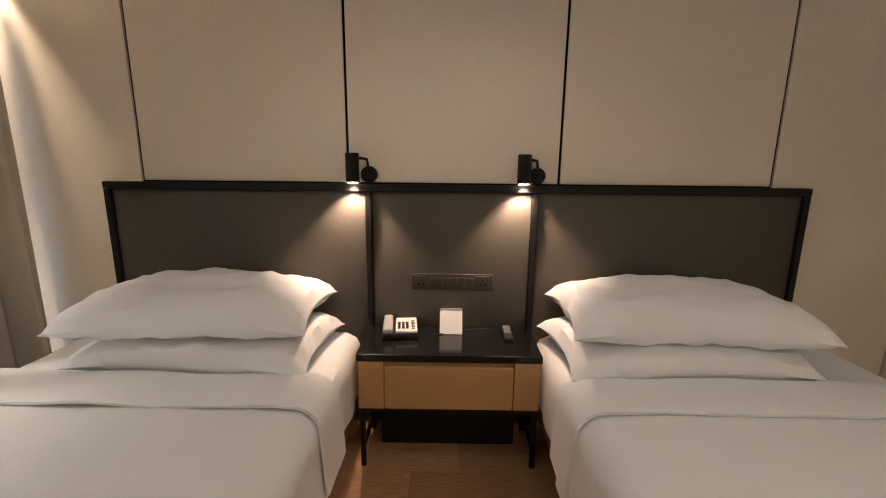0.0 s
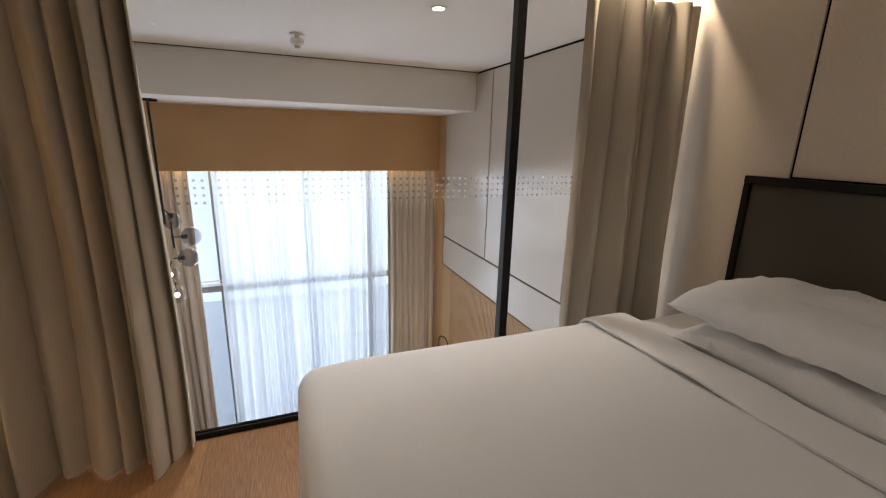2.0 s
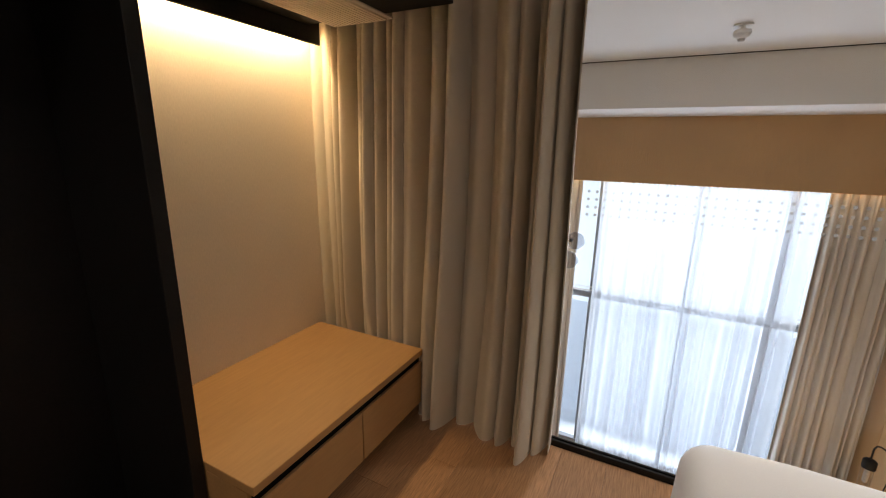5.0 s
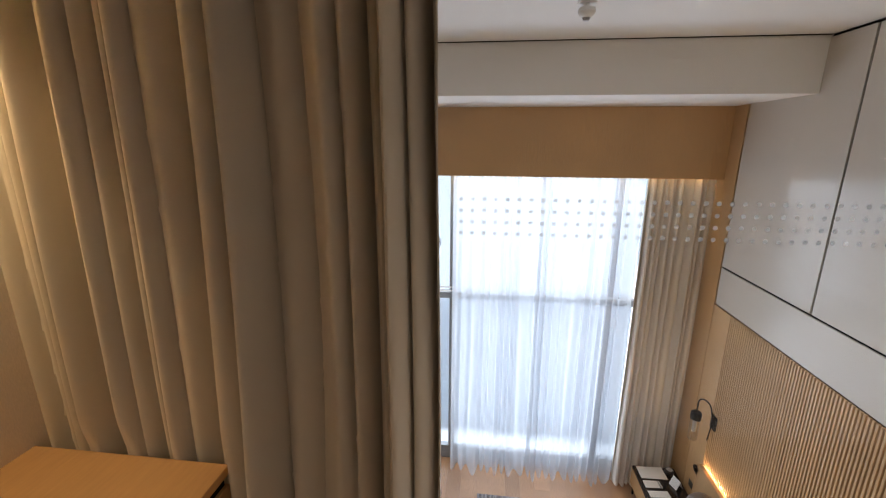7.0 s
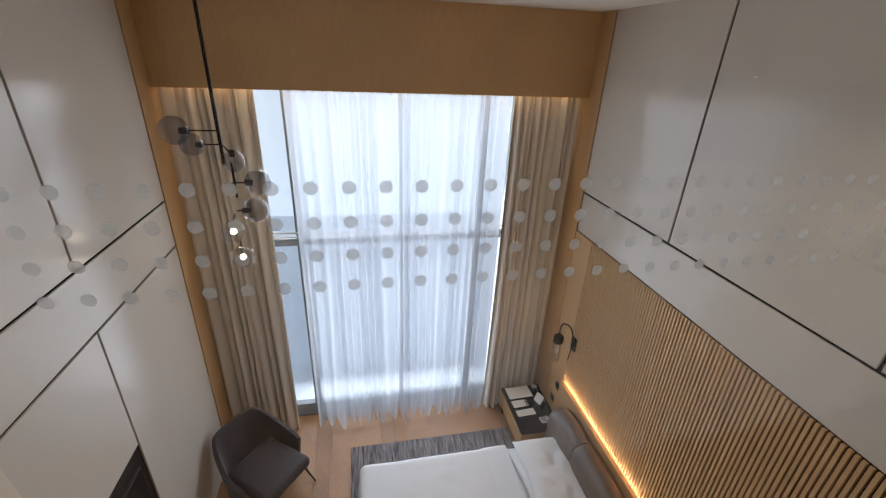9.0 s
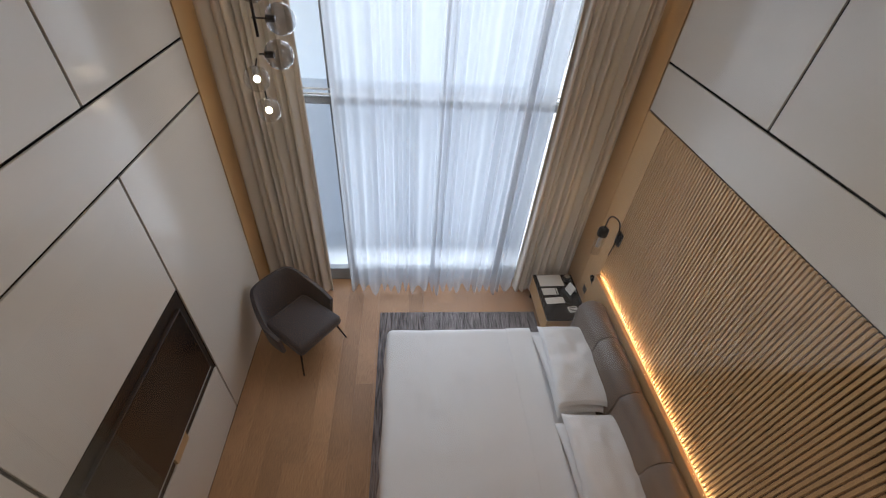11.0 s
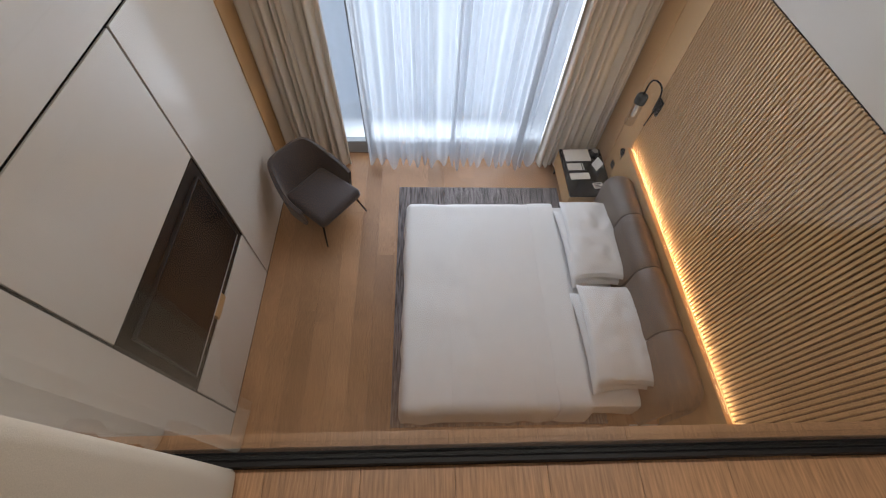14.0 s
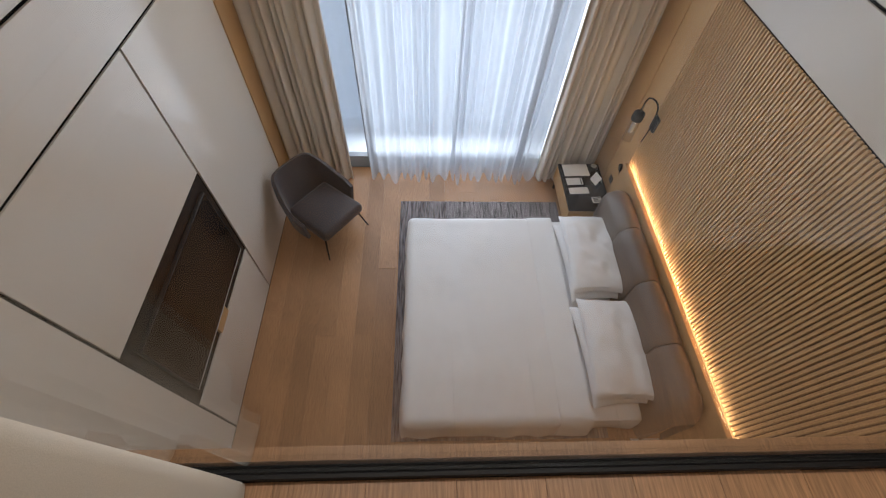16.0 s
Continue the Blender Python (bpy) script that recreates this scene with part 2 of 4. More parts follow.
def drape(a, b, z0, z1, folds, amp, seed, thick=0.004, flare=0.3, waver=0.55, hem=0.0, nv=36, per=12, grow=0, lo=-99.0, hi=99.0, nook=-99.0, irr=0.022, sharp=0.75, cusp=0.0):
    """A hanging curtain from plan point a to b with uneven deep folds."""
    rnd = random.Random(seed)
    ph = [rnd.uniform(0, 6.28) for _ in range(4)]
    ax, ay = a
    dx, dy = b[0] - ax, b[1] - ay
    L = math.hypot(dx, dy)
    nx, ny = -dy / L, dx / L

    def f(u, v):
        w = u + irr * math.sin(9 * u + ph[0]) + 0.012 * math.sin(23 * u + ph[1])
        w += 0.5 * irr * (1 - v) * math.sin(5 * u + 3 * v + ph[2])
        k = math.sin(math.tau * folds * w)
        k = math.copysign(abs(k) ** sharp, k)
        if cusp:
            ridge = 1 - 2 * abs(math.sin(math.pi * folds * w)) ** 0.7
            k = (1 - cusp) * k + cusp * ridge
        k2 = math.sin(math.tau * folds * 0.37 * w + ph[3]) * waver
        loc = amp * (0.55 + 0.45 * min(1, 2 * u * grow) if grow else 1) * (0.72 + 0.28 * math.sin(17 * u + ph[1]))
        o = loc * (k + k2) * (1 + flare * (1 - v)) * (0.55 + 0.45 * min(1, (1 - v) * 5))
        o += 0.006 * noise.noise((u * 14, v * 3, seed))
        side = 0.18 * loc * math.cos(math.tau * folds * w) * (0.4 + 0.6 * (1 - v))
        z = z0 + v * (z1 - z0) + (hem * (0.5 + 0.5 * math.sin(math.tau * folds * w + 1)) * (1 - v) if hem else 0)
        x, y = ax + dx * u + nx * o + dx / L * side, ay + dy * u + ny * o + dy / L * side
        return (x, min(hi, max(lo if x > nook else -0.203 - 0.2 * max(0.0, z - 0.47), y)), z)

    return cloth(int(folds * per), nv, f, thick)


def draped_cover(x0, x1, y0, y1, top, dx0, dx1, dy0, dy1, r=0.07, seed=1, n=64, puff=0.02, flare=0.10):
    """A cover over a mattress: flat with soft unevenness, rounded over the rims, hanging by d.. on each side."""
    def over(s, lo, hi):
        if s < lo:
            return lo - s, -1
        if s > hi:
            return s - hi, 1
        return 0.0, 0

    def bend(a):
        q = r * math.pi / 2
        if a < q:
            return r * math.sin(a / r), r * (1 - math.cos(a / r))
        return r + flare * (a - q), r + (a - q)

    xa, xb = x0 + (r if dx0 else 0), x1 - (r if dx1 else 0)
    ya, yb = y0 + r, y1 - r
    # lengths along the cloth, with the arc
    ext = lambda d: d + r * (math.pi / 2 - 1) if d > 0 else 0

    def f(u, v):
        s = xa - ext(dx0) - 0 + u * (xb - xa + ext(dx0) + ext(dx1))
        w = ya - ext(dy0) + v * (yb - ya + ext(dy0) + ext(dy1))
        (ox, sx), (oy, sy) = over(s, xa, xb), over(w, ya, yb)
        o = math.hypot(ox, oy)
        out, down = bend(o)
        x = min(max(s, xa), xb) + (sx * out * ox / o if o else 0)
        y = min(max(w, ya), yb) + (sy * out * oy / o if o else 0)
        cu, cv = (x - (x0 + x1) / 2) / (x1 - x0) * 2, (y - (y0 + y1) / 2) / (y1 - y0) * 2
        z = top - down + puff * max(0, 1 - cu ** 4) * max(0, 1 - cv ** 4)
        z += 0.010 * noise.noise((x * 3.1, y * 3.1, seed)) + 0.004 * noise.noise((x * 9, y * 9, seed + 3))
        k = min(1, down / 0.2)
        x += sx * 0.009 * k * math.sin(y * 13 + 2 * math.sin(y * 5) + seed)
        y += sy * 0.009 * k * math.sin(x * 12 + 2 * math.sin(x * 6) + seed)
        return (x, y, z)

    return cloth(n, n, f, 0.012)


def pillow_mesh(w, d, h, seed):
    """A filled pillow, w along y, d along x, lying on z = 0, with drawn-out corners and creases."""
    bm = bmesh.new()
    n = 30
    side = {}
    for s in (1, -1):
        for i in range(n + 1):
            for j in range(n + 1):
                u, v = -1 + 2 * i / n, -1 + 2 * j / n
                rim = i in (0, n) or j in (0, n)
                if rim and s == -1:
                    side[s, i, j] = side[1, i, j]
                    continue
                e = max(0, (1 - u * u) * (1 - v * v)) ** 0.32
                pin = 1 - 0.07 * (1 - abs(u) ** 2.0) * abs(v) ** 6
                pin2 = 1 - 0.07 * (1 - abs(v) ** 2.0) * abs(u) ** 6
                x, y = u * d / 2 * pin2, v * w / 2 * pin
                z = h * (0.42 + (0.58 if s > 0 else 0.42) * s * e)
                edge = max(abs(u), abs(v))
                z += s * e * 0.028 * noise.noise((u * 2.2, v * 3, seed)) + 0.020 * e * noise.noise((u * 3 + v * 5, v * 9 * edge, seed + 5))
                z -= 0.14 * h * abs(u * v) ** 2.5
                side[s, i, j] = bm.verts.new((x, y, max(z, 0.002)))
    for s in (1, -1):
        for i in range(n):
            for j in range(n):
                q = [side[s, i, j], side[s, i + 1, j], side[s, i + 1, j + 1], side[s, i, j + 1]]
                bm.faces.new(q if s > 0 else q[::-1])
    return bm


def ball(bm, c, r, seg=24, rings=14):
    g = bmesh.ops.create_uvsphere(bm, u_segments=seg, v_segments=rings, radius=r)
    for v in g["verts"]:
        v.co += Vector(c)
    return bm


# ---- structure: lower room ----
structure("floor_lower_slab", box(XW - 0.3, XE + 0.3, YS, YG + 0.1, ZF - 0.2, ZF - 0.012), M_GAP, "dark floor screed under the oak planks")
structure("gallery_slab", box(XN - 0.3, XE, YS, GY - 0.05, -0.22, ZG - 0.016), M_GAP, "floor slab of the sleeping gallery")
structure("gallery_edge", box(XW, XE, GY - 0.05, GY + 0.048, -0.22, ZG - 0.016), M_GAP, "black edge of the gallery floor slab")
structure("ceiling_high", box(XW - 0.2, XE + 0.2, GY - 0.02, YB, ZC, ZC + 0.15), M_PAINT, "smooth white painted ceiling over the tall room")
structure("ceiling_gallery", box(XN - 0.3, XE + 0.2, YS - 0.1, GY - 0.021, ZM, ZM + 0.15), M_PAINT, "white painted ceiling over the sleeping gallery")
structure("beam", box(XW - 0.2, XE + 0.2, YB, YG + 0.2, ZB, ZC + 0.15, 0.004), M_PAINT, "white painted dropped beam above the window")
# solid black strip below the ceiling, standing in for the shade in the gap
structure("shadow_gap", box(XW, XE - 0.001, YB - 0.014, YB - 0.001, ZC - 0.006, ZC - 0.0005), M_GAP, "thin black strip drawing the shade of the gap between ceiling and beam")
structure("ceiling_under_gallery", box(XW, XE, YS, GY + 0.045, -0.26, -0.222), M_PAINT, "white ceiling under the gallery")
structure("wall_south", box(XN - 0.3, XE + 0.2, YS - 0.15, YS, ZF, ZM + 0.1), M_WALLPAPER, "cream wall at the back of the gallery")
wall_e = structure("wall_east", box(XE + 0.014, XE + 0.2, YS, YG + 0.2, ZF, ZM), M_GAP, "tall wall clad in panels with black shadow gaps")
wall_w = structure("wall_west", box(XW - 0.2, XW - 0.014, GY - 0.03, YG + 0.2, ZF, ZM), M_GAP, "tall wall clad in white panels with black shadow gaps")
structure("wall_west_under", box(XW - 0.2, XW, YS, GY - 0.03, ZF, -0.26), M_PAINT, "white wall under the gallery")
structure("wall_west_gallery", box(XN - 0.3, XN, YS, GY - 0.031, ZG - 0.016, ZM), M_WALLPAPER, "cream fabric wall behind the bench")


def panel(parent, x, thick, y0, y1, z0, z1, mat, g=0.010, name="panel"):
    xa, xb = sorted((x, x + thick))
    return part(name, box(xa, xb, y0 + g, y1 - g, z0 + g, z1 - g, 0.0015, 1), mat, parent, "", False)


ys = [GY, JY2, JY1, YJ]
for a, b in zip(ys, ys[1:]):
    panel(wall_e, XE, 0.014, a, b, BAND_TOP, ZC - 0.012, M_PANEL)
    panel(wall_w, XW, -0.014, a, b, BAND_TOP, ZC - 0.012, M_PANEL)
panel(wall_e, XE, 0.014, GY, YJ, BAND_BOT, BAND_TOP, M_PANEL)
panel(wall_w, XW, -0.014, GY, YJ, BAND_BOT, BAND_TOP, M_PANEL)
panel(wall_w, XW, -0.014, JY1, YJ, ZF, BAND_BOT, M_PANEL)
panel(wall_w, XW, -0.014, JY2 - 0.02, JY1, -1.281, BAND_BOT, M_PANEL)
panel(wall_w, XW, -0.014, JY2 - 0.02, JY1, ZF, -2.305, M_PANEL)
panel(wall_w, XW, -0.014, GY, JY2 - 0.02, ZF, BAND_BOT, M_PANEL)
# oak lining either side of the window and oak headboard wall
for y0, y1 in ((YJ + 0.004, YG),):
    part("jamb", box(XE - 0.006, XE + 0.014, y0, y1, ZF, ZB, 0.002, 1), M_OAK, wall_e, "light oak window lining", False)
    part("jamb", box(XW - 0.014, XW + 0.006, y0, y1, ZF, ZB, 0.002, 1), M_OAK, wall_w, "light oak window lining", False)
SL_N, SL_S, SL_T, SL_B = 3.13, -2.0, BAND_BOT + 0.004, -2.05
part("oak_panel", box(XE - 0.002, XE + 0.014, SL_N, YJ, ZF, BAND_BOT - 0.006, 0.002, 1), M_OAK, wall_e, "plain light oak panel", False)
part("oak_panel", box(XE - 0.050, XE + 0.014, SL_S, SL_N - 0.004, ZF, SL_B - 0.05, 0.003, 1), M_OAK, wall_e, "plain light oak panel under the slats", False)
part("slat_backing", box(XE + 0.002, XE + 0.013, SL_S, SL_N - 0.004, SL_B - 0.04, SL_T), M_DARKWOOD, wall_e, "dark backing behind oak slats", False)
part("led_strip", box(XE - 0.010, XE - 0.004, SL_S + 0.02, SL_N - 0.03, SL_B - 0.0495, SL_B - 0.046), M_LEDLOW, wall_e, "glowing warm light strip", False)
PITCH = 0.0325

# window wall
win = tagged(new("window_1"), "tall double-height window in slim grey frames", "window", "", "structure")
for x0, x1, z0, z1, d in ((XW, 0.0, ZF, ZB, 0), (2.9, XE, ZF, ZB, 0)):
    part("wall_pier", box(x0 - 0.1, x1, YG, YG + 0.16, z0, z1), M_PAINT, win, "", False)
part("window_head", box(XW, XE, YG - 0.01, YG + 0.15, 1.25, ZB), M_PAINT, win, "", False)
for x, w in ((0.03, 0.05), (0.455, 0.085), (1.555, 0.035), (2.455, 0.085), (2.88, 0.05)):
    part("mullion", box(x - w / 2, x + w / 2, YG - 0.02, YG + 0.07, ZF, 1.25, 0.004, 1), M_FRAME, win, "grey metal mullion", False)
for z, h in ((-0.53, 0.085), (ZF + 0.10, 0.20), (1.23, 0.05)):
    part("transom", box(0.0, 2.9, YG - 0.028, YG + 0.06, z - h / 2, z + h / 2, 0.004, 1), M_FRAME, win, "grey metal transom", False)
for z in (-0.475, -0.425):
    part("rail", box(0.0, 2.9, YG - 0.034, YG - 0.029, z, z + 0.02, 0.002, 1), M_WHITE, win, "pale rail above the transom", False)
for x0, x1 in ((0.06, 0.41), (0.50, 1.535), (1.575, 2.41), (2.50, 2.85)):
    for z0, z1 in ((ZF + 0.2, -0.575), (-0.485, 1.2)):
        o = part("pane", box(x0, x1, YG + 0.02, YG + 0.03, z0, z1), M_GLASS, win, "", False)
        o.visible_shadow = False
part("handle", box(1.575, 1.595, YG - 0.05, YG - 0.02, -2.15, -1.85, 0.004), M_FRAME, win, "", False)
structure("terrace", box(-6, 9, YG + 0.17, 5.05, ZF - 0.25, ZF - 0.03), M_WALLOUT, "pale narrow terrace outside the window")
structure("street", box(-60, 60, 5.1, 58, -20.2, -20), M_STREET, "grey street far below the window")
structure("backdrop", box(-45, 48, 58, 58.2, -30, 45), M_SKYCARD, "pale overcast sky in the distance")
structure("valance", box(XW + 0.007, XE - 0.007, YV, YV + 0.03, 1.06, ZB - 0.002, 0.002, 1), M_OAK, "light oak board hiding the curtain track")
structure("cove_led", box(XW + 0.05, XE - 0.05, YV + 0.034, YV + 0.05, 1.36, 1.375), M_LED, "warm light strip behind the oak board")

# ---- glass front of the gallery ----
rail = thing("glass_balustrade", (2.05, GY, 0), "full-height clear glass screen in black metal frame with frosted dots", "glass screen")


def at_rail(name, bm, mat, label="", smooth=False):
    bmesh.ops.translate(bm, verts=bm.verts[:], vec=(-2.05, 0, 0))
    return part(name, bm, mat, rail, label, smooth)


for y0, y1, z in ((-0.018, -0.0065, 0.028), (-0.006, 0.006, 0.021), (0.0065, 0.018, 0.028)):
    at_rail("bottom_channel", box(XW + 0.01, XE - 0.002, y0, y1, ZG - 0.014, ZG + z, 0.002, 1), M_BLACK, "black metal floor channel")
at_rail("head_channel", box(XW + 0.01, XE - 0.002, -0.019, 0.03, 2.235, 2.29, 0.002, 1), M_BLACK, "black metal head channel")
at_rail("post", box(2.39, 2.44, -0.028, 0.028, ZG + 0.031, 2.24, 0.003, 1), M_BLACK, "black metal post")
for x0, x1 in ((XW + 0.02, 2.392), (2.438, XE - 0.004)):
    o = at_rail("pane", box(x0, x1, -0.004, 0.006, ZG + 0.022, 2.24), M_GLASS, "clear glass pane")
    o.visible_shadow = False
bm = bmesh.new()
for k in range(80):
    for j in range(4):
        c = Vector((0.847 + 0.0319 * k, 0.0075, 1.193 + 0.0320 * j))
        g = bmesh.ops.create_circle(bm, cap_ends=True, segments=18, radius=0.0062)
        for v in g["verts"]:
            v.co = c + Vector((v.co.x, 0, v.co.y))
o = at_rail("frosted_dots", bm, M_DOT, "rows of frosted white dots on the glass")
o["kind"] = "stuff"

# ---- gallery: headboard wall ----
for a, b in zip((YS, -3.905, -2.880, -1.856, -0.848), (-3.905, -2.880, -1.856, -0.848, GY)):
    z0 = ZG if (b > -0.7 or a < -4.2) else 1.345
    panel(wall_e, XE, 0.014, a, b, z0, ZM, M_WALLPAPER, 0.007)
hb = thing("twin_headboard", (XE, -2.4, 0), "dark taupe padded headboard panels in a black metal frame", "headboard")


def at_hb(name, bm, mat, label="", smooth=False):
    bmesh.ops.translate(bm, verts=bm.verts[:], vec=(-XE, 2.4, 0))
    return part(name, bm, mat, hb, label, smooth)


HY = (-4.06, -2.765, -1.957, -0.688)
for a, b in zip(HY, HY[1:]):
    at_hb("headboard_panel", box(XE - 0.026, XE - 0.002, a + 0.016, b - 0.016, ZG + 0.002, 1.31, 0.006), M_HEAD, "dark taupe padded panel", True)
for y in HY:
    at_hb("frame_upright", box(XE - 0.042, XE - 0.001, y - 0.014, y + 0.014, ZG, 1.31, 0.002, 1), M_BLACK, "black metal upright")
at_hb("frame_top", box(XE - 0.044, XE - 0.001, HY[0] - 0.014, HY[-1] + 0.014, 1.311, 1.345, 0.002, 1), M_BLACK, "black metal top bar")


# ---- beds on the gallery ----
def twin_bed(name, y0, y1, head_side, label, seed):
    """head_side: +1 where the nightstand lies on the low-y side, -1 otherwise."""
    b = thing(name, (2.3, (y0 + y1) / 2, 0), label, "bed", "twin beds on the gallery")
    off = Vector((-2.3, -(y0 + y1) / 2, 0))

    def add(n, bm, mat, lab="", smooth=True):
        bmesh.ops.translate(bm, verts=bm.verts[:], vec=off)
        return part(n, bm, mat, b, lab, smooth)

    add("bed_base", box(1.36, XE - 0.05, y0 + 0.05, y1 - 0.05, 0.14, 0.36, 0.012), M_BASE, "tan fabric bed base")
    for x in (1.5, 3.2):
        for y in (y0 + 0.15, y1 - 0.15):
            add("leg", tube(bmesh.new(), [(x, y, ZG), (x, y, 0.15)], 0.025), M_BLACK)
    add("mattress", draped_cover(1.34, XE - 0.045, y0 + 0.01, y1 - 0.01, 0.615, 0.28, 0.28, 0.30, 0.30, 0.07, seed, 40, 0.0, 0.0), M_LINEN, "white fitted sheet on mattress")
    add("duvet", draped_cover(1.255, 2.72, y0 - 0.005, y1 + 0.005, 0.642, 0.46, 0.0, 0.36, 0.36, 0.085, seed + 2, 72, 0.018, 0.04), M_LINEN, "smooth white duvet")
    add("turned_down_sheet", draped_cover(2.58, 2.80, y0 - 0.012, y1 + 0.012, 0.668, 0.0, 0.0, 0.33, 0.33, 0.09, seed + 4, 60, 0.008, 0.05), M_LINEN, "turned-down white sheet band")
    return b


twin_bed("twin_bed", -1.925, -0.545, 1, "twin bed in white linen beside the glass screen", 3)
twin_bed("twin_bed", -4.175, -2.775, -1, "twin bed in white linen beside the cream wall", 11)


def pillow(x, y, z, w, d, h, turn, seed, label, group):
    o = part("pillow", pillow_mesh(w, d, h, seed), M_LINEN)
    o.matrix_world = pose(x, y, z, 0, 0, turn)
    return tagged(o, label, "pillow", group)


for y, s in ((-1.345, 1), (-3.285, -1)):
    pillow(3.06, y - 0.01 * s, 0.615, 0.96, 0.54, 0.175, -2 * s, 21 + s, "white pillow under another on a twin bed", "bed pillows")
    pillow(3.07, y + 0.02 * s, 0.755, 0.97, 0.56, 0.205, 2 * s, 31 + s, "plump white pillow on top of another pillow", "bed pillows")

# ---- nightstand between the twin beds ----
ns = thing("nightstand", (3.2, -2.385, 0), "oak nightstand with black stone top on thin black legs", "nightstand")


def at_ns(name, bm, mat, label="", parent=None, smooth=False):
    bmesh.ops.translate(bm, verts=bm.verts[:], vec=(-3.2, 2.385, 0))
    return part(name, bm, mat, parent or ns, label, smooth)


NX0, NX1, NY0, NY1 = 3.055, XE - 0.046, -2.757, -1.955
at_ns("top", box(NX0 - 0.008, NX1, NY0 - 0.006, NY1 + 0.006, 0.595, 0.628, 0.003), M_STONE, "polished black stone top")
at_ns("case", box(NX0 + 0.02, NX1, NY0, NY1, 0.365, 0.593), M_OAKF, "oak case")
at_ns("side_front", box(NX0, NX0 + 0.019, NY1 - 0.113, NY1, 0.365, 0.593, 0.0015, 1), M_OAKF)
at_ns("side_front", box(NX0, NX0 + 0.019, NY0, NY0 + 0.113, 0.365, 0.593, 0.0015, 1), M_OAKF)
at_ns("drawer_front", box(NX0, NX0 + 0.019, NY0 + 0.116, NY1 - 0.116, 0.365, 0.570, 0.003, 1), M_OAKF, "oak drawer front with finger slot")
for y in (NY0 + 0.014, NY1 - 0.014):
    for x in (NX0 + 0.014, NX1 - 0.03):
        at_ns("leg", box(x - 0.011, x + 0.011, y - 0.011, y + 0.011, ZG, 0.364, 0.001, 1), M_BLACK, "slim black metal leg")
    at_ns("side_rail", box(NX0 + 0.026, NX1 - 0.042, y - 0.009, y + 0.009, 0.15, 0.168, 0.001, 1), M_BLACK)
at_ns("under_frame", box(NX0 + 0.004, NX1 - 0.01, NY0 + 0.004, NY1 - 0.004, 0.348, 0.3645), M_BLACK)
# upright black sheet set mid-depth under the case, down to the floor
at_ns("back_panel", box(NX0 + 0.17, NX0 + 0.185, NY0 + 0.075, NY1 - 0.075, ZG + 0.002, 0.347), M_BLACK, "upright black panel")

ph = thing("telephone", (3.30, -2.115, 0.629), "silver and black desk telephone on the nightstand", "telephone", "", -84)
part("base", box(-0.085, 0.085, -0.095, 0.095, 0, 0.028, 0.006), M_PLASTIC, ph, "black base")
part("face", box(-0.020, 0.083, -0.090, 0.090, 0.029, 0.042, 0.004), M_WHITE, ph, "pale key panel")
bm = box(-0.080, -0.034, -0.100, 0.100, 0.030, 0.058, 0.010, 3)
part("handset", bm, M_GREY, ph, "silver grey handset")
for i in range(3):
    for j in range(4):
        part("key", box(-0.010 + i * 0.019, 0.004 + i * 0.019, -0.060 + j * 0.022, -0.046 + j * 0.022, 0.0425, 0.046, 0.001, 1), M_PLASTIC, ph, "", False)
for j in range(6):
    part("key", box(0.056, 0.072, -0.068 + j * 0.020, -0.062 + j * 0.020, 0.0425, 0.045), M_PLASTIC, ph, "", False)
bm = tube(bmesh.new(), [(3.26 + 0.09 * s, -2.24 - 0.3 * s - 0.02 * math.sin(7 * s), 0.6325) for s in (0, 0.15, 0.3, 0.5, 0.7, 0.85, 1)], 0.0025, 6)
tagged(part("phone_cord", bm, M_PLASTIC), "thin black telephone cord on the nightstand top", "cord")

cd = thing("card_holder", (3.335, -2.365, 0.629), "folded white information card standing on the nightstand", "card")
part("front", cloth(2, 8, lambda u, v: (-0.055 + 0.05 * v, -0.055 + 0.11 * u, 0.002 + 0.10 * v), 0.002), M_WHITE, cd)
part("back", cloth(2, 8, lambda u, v: (0.055 - 0.055 * v, -0.055 + 0.11 * u, 0.002 + 0.112 * v), 0.002), M_WHITE, cd)
part("foot", box(-0.055, 0.055, -0.055, 0.055, 0.0, 0.0019), M_WHITE, cd, "", False)


def remote_control(at, turn, label):
    r = thing("remote_control", at, label, "remote control", "", turn)
    part("body", box(-0.022, 0.022, -0.085, 0.085, 0, 0.018, 0.006, 3), M_PLASTIC, r, "black body")
    for i in range(3):
        for j in range(6):
            part("button", box(-0.015 + i * 0.011, -0.007 + i * 0.011, -0.02 + j * 0.015, -0.011 + j * 0.015, 0.0181, 0.0205, 0.001, 1), M_GREY, r, "", False)
    return r


remote_control((3.285, -2.64, 0.629), -92, "black remote control with grey buttons on the nightstand")

sk = thing("socket_plate", (XE - 0.0265, -2.368, 0.861), "bronze wall plate with sockets and switches", "socket")
part("plate", box(-0.006, 0, -0.205, 0.205, -0.042, 0.042, 0.002, 1), M_STEEL, sk)
for y in (-0.155, 0.155):
    part("socket", box(-0.009, -0.006, y - 0.036, y + 0.036, -0.034, 0.034, 0.002, 1), M_STEEL, sk, "three-pin socket", False)
    for dy, dz in ((0, 0.012), (-0.011, -0.010), (0.011, -0.010)):
        part("pin_hole", box(-0.0098, -0.0088, y + dy - 0.003, y + dy + 0.003, dz - 0.005, dz + 0.005), M_GAP, sk, "", False)
for k in range(6):
    part("switch", box(-0.010, -0.006, -0.105 + k * 0.038, -0.080 + k * 0.038, -0.022, 0.024, 0.002, 1), M_STEEL, sk, "", False)


